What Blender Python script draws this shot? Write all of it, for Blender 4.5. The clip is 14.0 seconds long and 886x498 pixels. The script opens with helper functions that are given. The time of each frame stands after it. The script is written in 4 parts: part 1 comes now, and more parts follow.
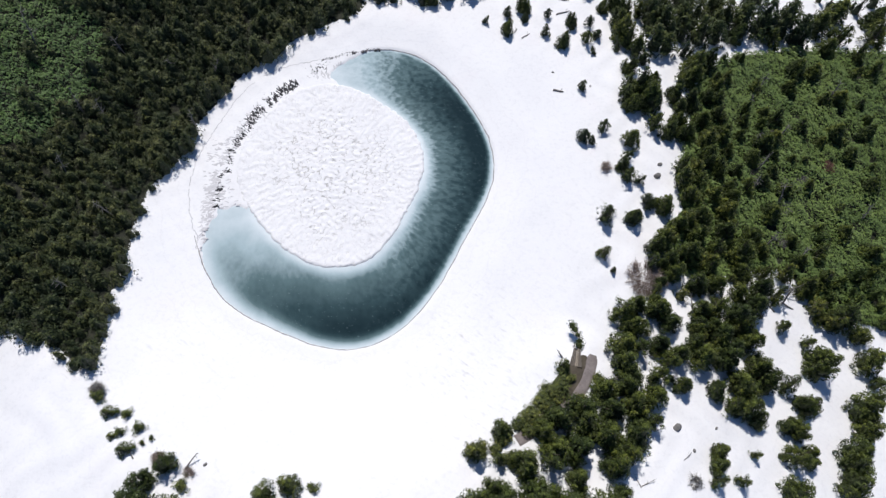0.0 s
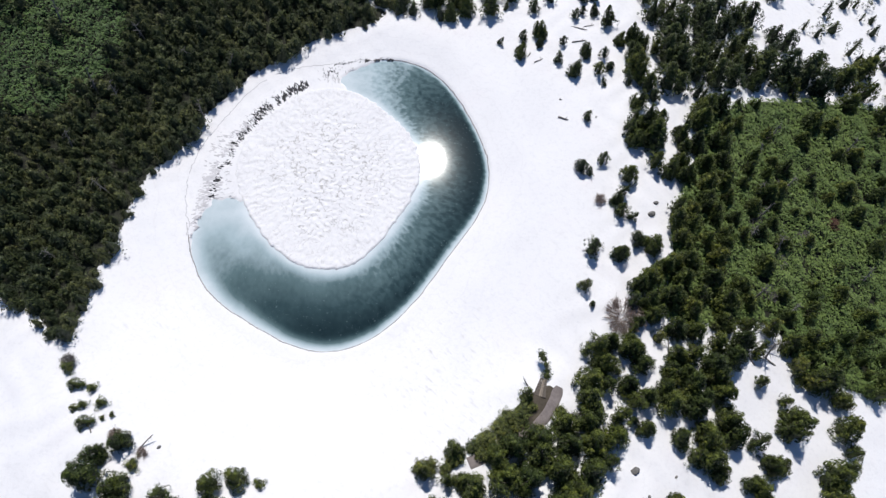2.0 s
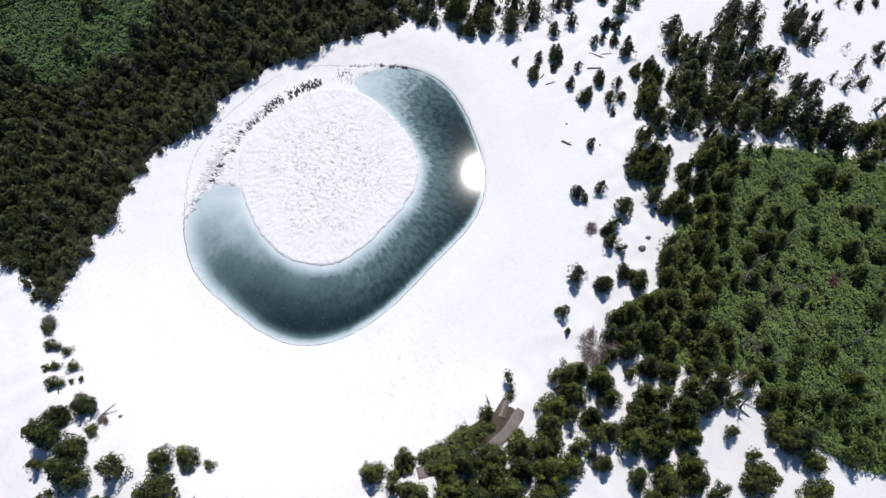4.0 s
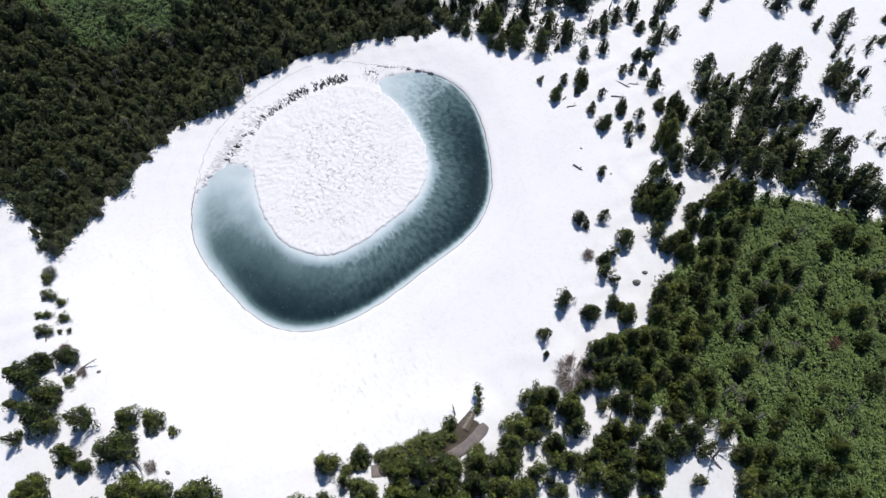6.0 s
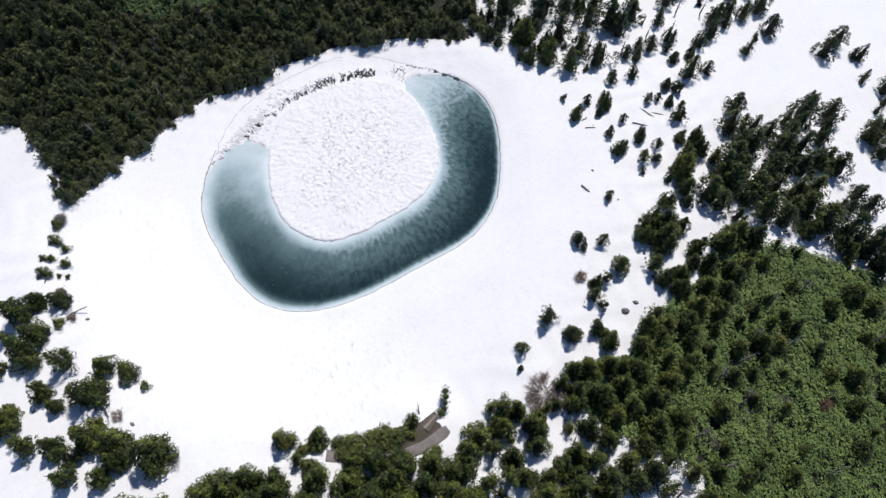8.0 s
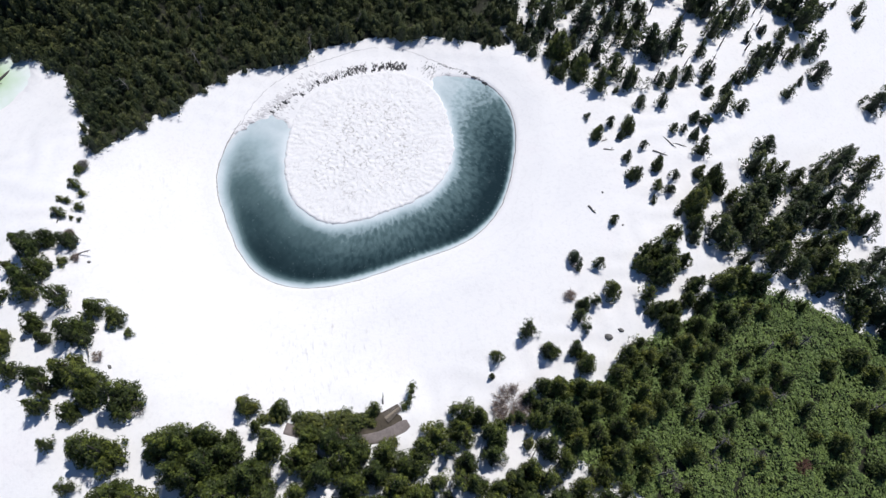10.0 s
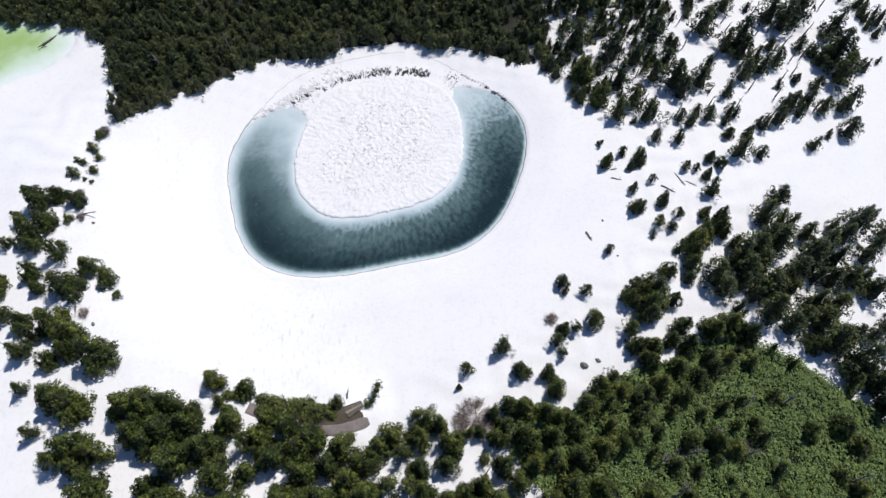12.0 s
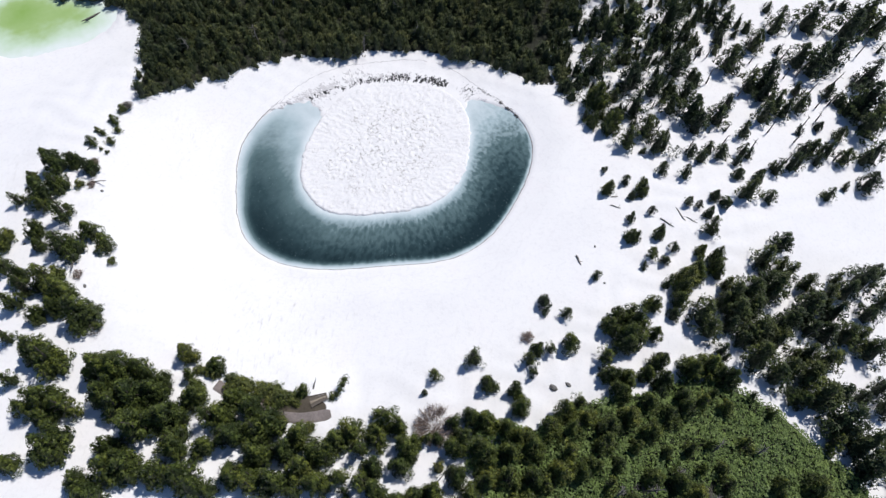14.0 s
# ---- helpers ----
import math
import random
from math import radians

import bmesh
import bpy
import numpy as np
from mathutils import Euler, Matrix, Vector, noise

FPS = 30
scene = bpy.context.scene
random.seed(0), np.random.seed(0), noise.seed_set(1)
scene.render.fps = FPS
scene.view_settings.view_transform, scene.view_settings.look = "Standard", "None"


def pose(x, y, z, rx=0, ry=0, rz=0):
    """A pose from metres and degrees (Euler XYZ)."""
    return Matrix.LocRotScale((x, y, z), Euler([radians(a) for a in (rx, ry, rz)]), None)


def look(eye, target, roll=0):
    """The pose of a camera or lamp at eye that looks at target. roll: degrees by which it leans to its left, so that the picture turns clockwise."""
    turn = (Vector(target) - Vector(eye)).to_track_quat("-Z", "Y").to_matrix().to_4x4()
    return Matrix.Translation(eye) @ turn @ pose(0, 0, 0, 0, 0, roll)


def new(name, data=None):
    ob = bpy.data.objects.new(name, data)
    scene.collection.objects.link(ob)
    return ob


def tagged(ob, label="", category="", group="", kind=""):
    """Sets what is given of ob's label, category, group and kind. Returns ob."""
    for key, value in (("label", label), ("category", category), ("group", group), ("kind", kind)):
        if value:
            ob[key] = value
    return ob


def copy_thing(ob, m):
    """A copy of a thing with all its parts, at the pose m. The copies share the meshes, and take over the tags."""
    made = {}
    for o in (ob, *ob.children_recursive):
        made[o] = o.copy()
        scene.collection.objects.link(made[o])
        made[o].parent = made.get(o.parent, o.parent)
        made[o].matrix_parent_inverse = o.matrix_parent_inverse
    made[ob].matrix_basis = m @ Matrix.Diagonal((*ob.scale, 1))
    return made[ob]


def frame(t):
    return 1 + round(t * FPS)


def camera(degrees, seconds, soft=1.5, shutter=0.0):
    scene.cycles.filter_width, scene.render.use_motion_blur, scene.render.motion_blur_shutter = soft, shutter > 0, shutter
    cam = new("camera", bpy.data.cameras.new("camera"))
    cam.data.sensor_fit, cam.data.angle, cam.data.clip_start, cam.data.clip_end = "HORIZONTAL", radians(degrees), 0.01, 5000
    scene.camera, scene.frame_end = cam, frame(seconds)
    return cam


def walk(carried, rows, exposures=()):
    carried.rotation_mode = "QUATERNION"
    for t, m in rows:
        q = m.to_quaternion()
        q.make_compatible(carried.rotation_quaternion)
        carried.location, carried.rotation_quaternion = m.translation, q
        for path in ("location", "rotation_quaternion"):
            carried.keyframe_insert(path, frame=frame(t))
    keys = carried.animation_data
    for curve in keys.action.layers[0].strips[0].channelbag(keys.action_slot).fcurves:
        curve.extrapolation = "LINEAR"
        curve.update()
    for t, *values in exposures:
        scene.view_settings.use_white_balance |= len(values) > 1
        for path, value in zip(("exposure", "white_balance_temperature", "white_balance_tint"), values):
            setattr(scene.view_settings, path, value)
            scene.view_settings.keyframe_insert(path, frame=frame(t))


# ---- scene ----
cam = camera(68.0, 14.0, soft=1.35)
PATH = [
    (0.0, -0.000, 0.000, 112.163, -66.699, 0.000),
    (0.5, 2.282, 0.295, 112.309, -66.498, 1.565),
    (1.0, 4.620, 0.602, 112.463, -66.265, 3.214),
    (1.5, 6.896, 0.878, 112.612, -66.014, 5.080),
    (2.0, 9.170, 1.132, 112.742, -65.735, 7.108),
    (2.5, 11.520, 1.417, 112.861, -65.448, 9.087),
    (3.0, 13.965, 1.710, 112.982, -65.195, 10.852),
    (5.5, 25.361, 4.297, 113.776, -64.225, 20.952),
    (6.0, 27.683, 4.838, 113.828, -63.961, 23.241),
    (6.5, 30.103, 5.448, 113.844, -63.703, 25.436),
    (7.0, 32.521, 6.108, 113.830, -63.473, 27.661),
    (7.5, 34.983, 6.937, 113.859, -63.249, 29.838),
    (8.0, 37.340, 7.757, 113.917, -63.042, 32.207),
    (10.5, 48.823, 14.882, 114.484, -62.592, 44.136),
    (11.0, 50.990, 16.520, 114.484, -62.242, 46.256),
    (11.5, 53.117, 18.213, 114.490, -61.880, 48.370),
    (12.0, 55.163, 19.964, 114.525, -61.537, 50.449),
    (12.5, 57.203, 21.904, 114.585, -61.232, 52.417),
    (13.0, 59.144, 23.872, 114.697, -60.959, 54.344),
    (13.5, 60.997, 25.821, 114.895, -60.684, 56.274),
    (14.0, 62.823, 27.756, 115.128, -60.382, 58.232),
]
walk(cam, [(t, pose(x, y, z, 90 + pitch, 0, yaw)) for t, x, y, z, pitch, yaw in PATH])


# ---- sun, sky ----
SUN_UP, SUN_WAY = radians(58.0), Vector((-0.083, 0.523, 0.848))
world = bpy.data.worlds.new("sky")
scene.world = world
world.use_nodes = True
wn = world.node_tree.nodes
sky = wn.new("ShaderNodeTexSky")
sky.sky_type, sky.sun_disc = "NISHITA", False
sky.sun_elevation, sky.sun_rotation = SUN_UP, radians(-9.0)
sky.altitude, sky.air_density, sky.dust_density, sky.ozone_density = 1600, 1.0, 0.1, 8.0
world.node_tree.links.new(sky.outputs[0], wn["Background"].inputs[0])
wn["Background"].inputs[1].default_value = 0.092
sun = new("sun", bpy.data.lights.new("sun", "SUN"))
sun.data.energy, sun.data.angle, sun.data.color = 4.05, radians(0.53), (1.0, 0.97, 0.925)
sun.matrix_world = look(SUN_WAY * 300, (0, 0, 0))
scene.view_settings.exposure = -0.15


# ---- materials ----
def shader(name):
    mat = bpy.data.materials.new(name)
    mat.use_nodes = True
    return mat, mat.node_tree.nodes, mat.node_tree.links, mat.node_tree.nodes["Principled BSDF"]


def texture(nodes, links, vector, scale, detail=4.0, rough=0.55, kind="ShaderNodeTexNoise"):
    tex = nodes.new(kind)
    tex.inputs["Scale"].default_value = scale
    if kind == "ShaderNodeTexNoise":
        tex.inputs["Detail"].default_value, tex.inputs["Roughness"].default_value = detail, rough
    links.new(vector, tex.inputs["Vector"])
    return tex.outputs[0]


def ramp(nodes, links, value, stops):
    node = nodes.new("ShaderNodeValToRGB")
    els = node.color_ramp.elements
    while len(els) < len(stops):
        els.new(0.5)
    for el, (at, c) in zip(els, stops):
        el.position, el.color = at, (*c, 1)
    links.new(value, node.inputs[0])
    return node.outputs[0]


def blend(nodes, links, fac, a, b, how="MIX"):
    node = nodes.new("ShaderNodeMix")
    node.data_type, node.blend_type = "RGBA", how
    for value, sock in ((fac, 0), (a, 6), (b, 7)):
        if isinstance(value, (int, float)):
            node.inputs[sock].default_value = value
        elif isinstance(value, tuple):
            node.inputs[sock].default_value = (*value, 1)
        else:
            links.new(value, node.inputs[sock])
    return node.outputs[2]


def sums(nodes, links, how, a, b):
    node = nodes.new("ShaderNodeMath")
    node.operation = how
    for value, sock in ((a, 0), (b, 1)):
        if isinstance(value, (int, float)):
            node.inputs[sock].default_value = value
        else:
            links.new(value, node.inputs[sock])
    return node.outputs[0]


def bump(nodes, links, bsdf, height, strength, distance):
    node = nodes.new("ShaderNodeBump")
    node.inputs["Strength"].default_value, node.inputs["Distance"].default_value = strength, distance
    links.new(height, node.inputs["Height"])
    links.new(node.outputs[0], bsdf.inputs["Normal"])


def place(nodes):
    return nodes.new("ShaderNodeNewGeometry").outputs["Position"]


def attribute(nodes, name, out="Fac"):
    node = nodes.new("ShaderNodeAttribute")
    node.attribute_name = name
    return node.outputs[out]


def snow_material(name, ground=False, coarse=0.65):
    mat, n, l, b = shader(name)
    p = place(n)
    broad, fine = texture(n, l, p, 0.09, 5), texture(n, l, p, 1.4, 6, 0.65)
    tint = ramp(n, l, broad, [(0.3, (0.84, 0.825, 0.835)), (0.55, (0.875, 0.86, 0.865)), (0.75, (0.865, 0.835, 0.845))])
    dust = ramp(n, l, fine, [(0.28, (0.80, 0.80, 0.82)), (0.5, (1, 1, 1))])
    colour = blend(n, l, coarse, tint, dust, "MULTIPLY")
    if not ground:
        # short worm-like wrinkles in the melting crust
        drift = n.new("ShaderNodeTexNoise")
        drift.inputs["Scale"].default_value, drift.inputs["Detail"].default_value = 1.6, 3
        l.new(p, drift.inputs["Vector"])
        bent = n.new("ShaderNodeMix")
        bent.data_type, bent.blend_type = "RGBA", "ADD"
        bent.inputs[0].default_value = 0.9
        l.new(p, bent.inputs[6])
        l.new(drift.outputs["Color"], bent.inputs[7])
        fold = sums(n, l, "ABSOLUTE", sums(n, l, "SUBTRACT", texture(n, l, bent.outputs[2], 0.75, 1.0, 0.4), 0.5), 0)
        seam = ramp(n, l, fold, [(0.008, (1, 1, 1)), (0.034, (0, 0, 0))])
        some = ramp(n, l, texture(n, l, p, 0.7, 2), [(0.44, (0, 0, 0)), (0.50, (1, 1, 1))])
        seam = sums(n, l, "MULTIPLY", sums(n, l, "MULTIPLY", seam, some), attribute(n, "grime"))
        colour = blend(n, l, sums(n, l, "MULTIPLY", seam, 0.62), colour, (0.36, 0.33, 0.31))
    if ground:
        # dirt left in the runnels of the melting snow
        runnel = n.new("ShaderNodeMapping")
        runnel.vector_type = "TEXTURE"
        runnel.inputs["Rotation"].default_value = (0, 0, radians(-40))
        runnel.inputs["Scale"].default_value = (1.9, 0.6, 1)
        l.new(p, runnel.inputs["Vector"])
        gap = n.new("ShaderNodeVectorMath")
        gap.operation = "DISTANCE"
        gap.inputs[1].default_value = (7.0, 28.0, 1.5)
        l.new(p, gap.inputs[0])
        slope = ramp(n, l, sums(n, l, "MULTIPLY", gap.outputs["Value"], 0.04), [(0.2, (1, 1, 1)), (0.75, (0, 0, 0))])
        where = ramp(n, l, texture(n, l, p, 0.055, 2), [(0.52, (0, 0, 0)), (0.66, (1, 1, 1))])
        where = sums(n, l, "ADD", slope, sums(n, l, "MULTIPLY", where, 0.5))
        dirt = ramp(n, l, texture(n, l, runnel.outputs[0], 1.0, 4, 0.6), [(0.57, (0, 0, 0)), (0.78, (1, 1, 1))])
        colour = blend(n, l, sums(n, l, "MULTIPLY", sums(n, l, "MULTIPLY", dirt, where), 0.55), colour, (0.5, 0.47, 0.44))
        # faint lines that the shrinking water left round the pond
        shore = sums(n, l, "ADD", attribute(n, "shore"), sums(n, l, "MULTIPLY", broad, 9.0))
        band = sums(n, l, "PINGPONG", shore, 1.7)
        band = ramp(n, l, band, [(0.02, (1, 1, 1)), (0.16, (0, 0, 0))])
        ring = ramp(n, l, sums(n, l, "MULTIPLY", attribute(n, "shore"), 0.05), [(0.04, (0, 0, 0)), (0.12, (1, 1, 1)), (0.38, (1, 1, 1)), (0.6, (0, 0, 0))])
        band = sums(n, l, "MULTIPLY", sums(n, l, "MULTIPLY", band, ring), fine)
        colour = blend(n, l, sums(n, l, "MULTIPLY", band, 0.22), colour, (0.60, 0.56, 0.57))
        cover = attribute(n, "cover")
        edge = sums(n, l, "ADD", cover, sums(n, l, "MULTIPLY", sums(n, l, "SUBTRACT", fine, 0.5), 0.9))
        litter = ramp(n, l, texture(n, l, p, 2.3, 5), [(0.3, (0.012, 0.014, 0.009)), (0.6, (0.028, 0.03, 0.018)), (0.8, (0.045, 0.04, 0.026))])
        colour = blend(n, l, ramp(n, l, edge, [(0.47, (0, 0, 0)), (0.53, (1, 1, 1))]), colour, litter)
    l.new(colour, b.inputs["Base Color"])
    b.inputs["Roughness"].default_value = 0.75
    b.inputs["Specular IOR Level"].default_value = 0.25
    relief = texture(n, l, p, 2.2, 7, 0.6)
    if not ground:
        relief = sums(n, l, "SUBTRACT", relief, seam)
    bump(n, l, b, relief, 0.24 if ground else 0.5, 0.14)
    return mat


def leaf_material(name, dark, light, yellow, dry=(0.10, 0.085, 0.04), speckle=0.22, fresh=(2.1, 1.98, 1.4)):
    mat, n, l, b = shader(name)
    p = place(n)
    info = n.new("ShaderNodeObjectInfo").outputs["Random"]
    own = sums(n, l, "ADD", sums(n, l, "MULTIPLY", info, 0.34), sums(n, l, "MULTIPLY", sums(n, l, "SUBTRACT", attribute(n, "tone"), 0.25), 0.38))
    patch = sums(n, l, "ADD", own, sums(n, l, "MULTIPLY", sums(n, l, "ADD", texture(n, l, p, 0.35, 3), texture(n, l, p, 0.07, 2)), 0.36))
    base = ramp(n, l, patch, [(0.25, dark), (0.55, light), (0.8, yellow), (1.0, dry)])
    isle = n.new("ShaderNodeNewGeometry").outputs["Random Per Island"]
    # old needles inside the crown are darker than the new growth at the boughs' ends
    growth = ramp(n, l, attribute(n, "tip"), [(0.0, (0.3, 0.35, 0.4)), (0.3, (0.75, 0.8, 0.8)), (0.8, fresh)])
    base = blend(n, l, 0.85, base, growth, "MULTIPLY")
    l.new(blend(n, l, speckle, base, ramp(n, l, isle, [(0.0, (0.5, 0.55, 0.5)), (0.8, (1, 1, 1)), (1.0, (1.4, 1.3, 1.1))]), "MULTIPLY"), b.inputs["Base Color"])
    b.inputs["Roughness"].default_value = 0.55
    b.inputs["Specular IOR Level"].default_value = 0.3
    return mat


def bark_material(name, dark, light):
    mat, n, l, b = shader(name)
    p = place(n)
    grain = n.new("ShaderNodeMapping")
    grain.inputs["Scale"].default_value = (9, 9, 1.5)
    l.new(p, grain.inputs["Vector"])
    g = texture(n, l, grain.outputs[0], 1.0, 6)
    l.new(ramp(n, l, g, [(0.3, dark), (0.7, light)]), b.inputs["Base Color"])
    b.inputs["Roughness"].default_value = 0.9
    bump(n, l, b, g, 0.5, 0.03)
    return mat


def water_material(name, stops):
    """Meltwater over sunken ice: its colour goes by the depth stored on the mesh, with rays of clearer ice across the ring."""
    mat, n, l, b = shader(name)
    ring = attribute(n, "ring", "Vector")
    depth = attribute(n, "depth")
    stretch = n.new("ShaderNodeMapping")
    stretch.inputs["Scale"].default_value = (1.0, 0.8, 1)
    l.new(ring, stretch.inputs["Vector"])
    warp = n.new("ShaderNodeMix")
    warp.data_type, warp.blend_type = "RGBA", "ADD"
    warp.inputs[0].default_value = 2.0
    wobble = n.new("ShaderNodeTexNoise")
    wobble.inputs["Scale"].default_value = 0.9
    l.new(stretch.outputs[0], wobble.inputs["Vector"])
    l.new(stretch.outputs[0], warp.inputs[6])
    l.new(wobble.outputs["Color"], warp.inputs[7])
    cells = n.new("ShaderNodeTexVoronoi")
    cells.feature = "DISTANCE_TO_EDGE"
    cells.inputs["Scale"].default_value = 0.9
    l.new(warp.outputs[2], cells.inputs["Vector"])
    web = ramp(n, l, cells.outputs["Distance"], [(0.0, (0, 0, 0)), (0.42, (1, 1, 1))])
    across = n.new("ShaderNodeMapping")
    across.inputs["Scale"].default_value = (1.0, 0.22, 1)
    l.new(ring, across.inputs["Vector"])
    rays = texture(n, l, across.outputs[0], 0.85, 3, 0.5)
    oval = n.new("ShaderNodeMapping")
    oval.inputs["Scale"].default_value = (1.0, 0.95, 1)
    l.new(ring, oval.inputs["Vector"])
    blots = ramp(n, l, texture(n, l, oval.outputs[0], 0.95, 2, 0.4), [(0.42, (0, 0, 0)), (0.62, (1, 1, 1))])
    cloud = texture(n, l, place(n), 0.16, 4)
    patchy = sums(n, l, "MULTIPLY", ramp(n, l, texture(n, l, place(n), 0.22, 2), [(0.32, (0, 0, 0)), (0.55, (1, 1, 1))]), attribute(n, "honeycomb"))
    streak = sums(n, l, "MULTIPLY", sums(n, l, "SUBTRACT", web, 0.45), sums(n, l, "ADD", 0.015, sums(n, l, "MULTIPLY", patchy, 0.10)))
    streak = sums(n, l, "ADD", streak, sums(n, l, "MULTIPLY", sums(n, l, "SUBTRACT", rays, 0.5), 0.06))
    streak = sums(n, l, "ADD", streak, sums(n, l, "MULTIPLY", sums(n, l, "SUBTRACT", blots, 0.5), sums(n, l, "ADD", 0.03, sums(n, l, "MULTIPLY", attribute(n, "honeycomb"), 0.10))))
    mid = ramp(n, l, depth, [(0.04, (0, 0, 0)), (0.4, (1, 1, 1)), (0.85, (1, 1, 1)), (1.0, (0.6, 0.6, 0.6))])
    streak = sums(n, l, "MULTIPLY", streak, mid)
    value = sums(n, l, "ADD", sums(n, l, "ADD", depth, streak), sums(n, l, "MULTIPLY", sums(n, l, "SUBTRACT", cloud, 0.5), 0.3))
    flecks = ramp(n, l, texture(n, l, place(n), 3.2, 2, 0.4), [(0.70, (0, 0, 0)), (0.78, (1, 1, 1))])
    colour = ramp(n, l, value, stops)
    l.new(blend(n, l, sums(n, l, "MULTIPLY", flecks, 0.35), colour, (0.35, 0.45, 0.46)), b.inputs["Base Color"])
    b.inputs["Roughness"].default_value = 0.045
    b.inputs["IOR"].default_value = 1.33
    bump(n, l, b, texture(n, l, place(n), 1.8, 3), 0.02, 0.05)
    return mat


def algae_material(name):
    """Still, milky green water: cloudy in the middle, pale over the ice at its edges."""
    mat, n, l, b = shader(name)
    p = place(n)
    cloud = sums(n, l, "ADD", texture(n, l, p, 0.10, 3), sums(n, l, "MULTIPLY", texture(n, l, p, 0.4, 4), 0.35))
    value = sums(n, l, "ADD", attribute(n, "depth"), sums(n, l, "MULTIPLY", sums(n, l, "SUBTRACT", cloud, 0.68), 0.5))
    l.new(ramp(n, l, value, [(0.0, (0.78, 0.84, 0.82)), (0.3, (0.58, 0.72, 0.54)), (0.62, (0.36, 0.51, 0.20)), (1.0, (0.26, 0.42, 0.10))]), b.inputs["Base Color"])
    b.inputs["Roughness"].default_value = 0.08
    b.inputs["IOR"].default_value = 1.33
    return mat


def plain_material(name, dark, light, scale, rough=0.9, relief=0.3):
    mat, n, l, b = shader(name)
    p = place(n)
    g = texture(n, l, p, scale, 6, 0.6)
    tone = blend(n, l, 0.5, ramp(n, l, g, [(0.3, dark), (0.7, light)]), ramp(n, l, texture(n, l, p, scale / 6, 3), [(0.3, dark), (0.7, light)]))
    l.new(tone, b.inputs["Base Color"])
    b.inputs["Roughness"].default_value = rough
    bump(n, l, b, g, relief, 0.05)
    return mat


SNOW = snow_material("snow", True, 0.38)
ISLE_SNOW = snow_material("island_snow", False, 0.65)
FIR = leaf_material("fir_needles", (0.040, 0.058, 0.017), (0.088, 0.108, 0.025), (0.150, 0.146, 0.034), (0.16, 0.13, 0.042))
NORTH_FIR = leaf_material("north_fir_needles", (0.022, 0.036, 0.019), (0.046, 0.066, 0.026), (0.08, 0.095, 0.03))
SLOPE_FIR = leaf_material("slope_fir_needles", (0.028, 0.048, 0.015), (0.05, 0.078, 0.018), (0.085, 0.11, 0.024), (0.10, 0.115, 0.03))
OLIVE = leaf_material("dwarf_pine_needles", (0.072, 0.092, 0.026), (0.15, 0.162, 0.046), (0.22, 0.21, 0.066), (0.23, 0.19, 0.075))
WOODLAND = leaf_material("woodland_needles", (0.034, 0.049, 0.021), (0.064, 0.08, 0.029), (0.115, 0.121, 0.045), (0.135, 0.1, 0.06), 0.15, (1.6, 1.5, 1.15))
HILL_LEAF = leaf_material("hill_bamboo_grass", (0.052, 0.095, 0.032), (0.092, 0.15, 0.045), (0.135, 0.19, 0.065), speckle=0.12)
SASA = leaf_material("bamboo_grass", (0.071, 0.110, 0.036), (0.126, 0.174, 0.055), (0.163, 0.205, 0.074), (0.177, 0.209, 0.083), 0.12)
BARK = bark_material("bark", (0.04, 0.032, 0.025), (0.13, 0.11, 0.09))
SNAGWOOD = bark_material("old_dead_wood", (0.035, 0.03, 0.028), (0.13, 0.12, 0.115))
DEADWOOD = bark_material("dead_wood", (0.06, 0.055, 0.05), (0.26, 0.24, 0.225))
BRUSH = bark_material("bare_twigs", (0.14, 0.10, 0.085), (0.34, 0.27, 0.235))
RUST = bark_material("withered_twigs", (0.09, 0.045, 0.03), (0.22, 0.12, 0.085))
WATER = water_material("meltwater", [(0.0, (0.70, 0.76, 0.79)), (0.2, (0.40, 0.50, 0.53)), (0.45, (0.116, 0.178, 0.187)), (0.75, (0.037, 0.068, 0.075)), (1.0, (0.014, 0.029, 0.034))])
GREEN_WATER = algae_material("green_meltwater")
MUD = plain_material("wet_mud", (0.018, 0.018, 0.021), (0.06, 0.057, 0.06), 3.0)
SILT = plain_material("silt", (0.22, 0.20, 0.20), (0.44, 0.41, 0.41), 2.5)
PALE_SILT = plain_material("silty_snow", (0.50, 0.48, 0.49), (0.72, 0.70, 0.71), 1.6)
SOIL = plain_material("brown_soil", (0.045, 0.036, 0.026), (0.12, 0.098, 0.072), 2.5)
ROCK = plain_material("grey_rock", (0.10, 0.095, 0.09), (0.26, 0.25, 0.24), 4.0)
PATH_EARTH = plain_material("trodden_earth", (0.13, 0.108, 0.102), (0.29, 0.25, 0.24), 3.2)
PLANK = bark_material("weathered_plank", (0.22, 0.18, 0.14), (0.40, 0.34, 0.27))
PLANK_DARK = bark_material("wet_plank", (0.09, 0.075, 0.06), (0.19, 0.16, 0.135))

# ---- shape of the land ----
POND = (-17.0, 62.0)
ISLE = (-21.0, 65.0)
POND_WAVES = [(-3.01, 1.17), (-1.78, 1.11), (-0.21, 0.77), (0.41, 0.09), (0.60, -0.12), (0.12, 0.17), (-0.35, 0.19), (0.16, -0.09)]
ISLE_WAVES = [(-1.24, 0.85), (-1.16, -0.61), (-0.02, 0.48), (0.54, 0.47), (-0.11, 0.10), (0.08, -0.11)]
LEVEL = -0.8                                        # the water's height
GREEN_POND = (-97.2, 11.6, 17.5, 12.5, 0.986, 4.0)   # centre, half axes, turn, level


def smooth(v):
    v = min(1.0, max(0.0, v))
    return v * v * (3 - 2 * v)


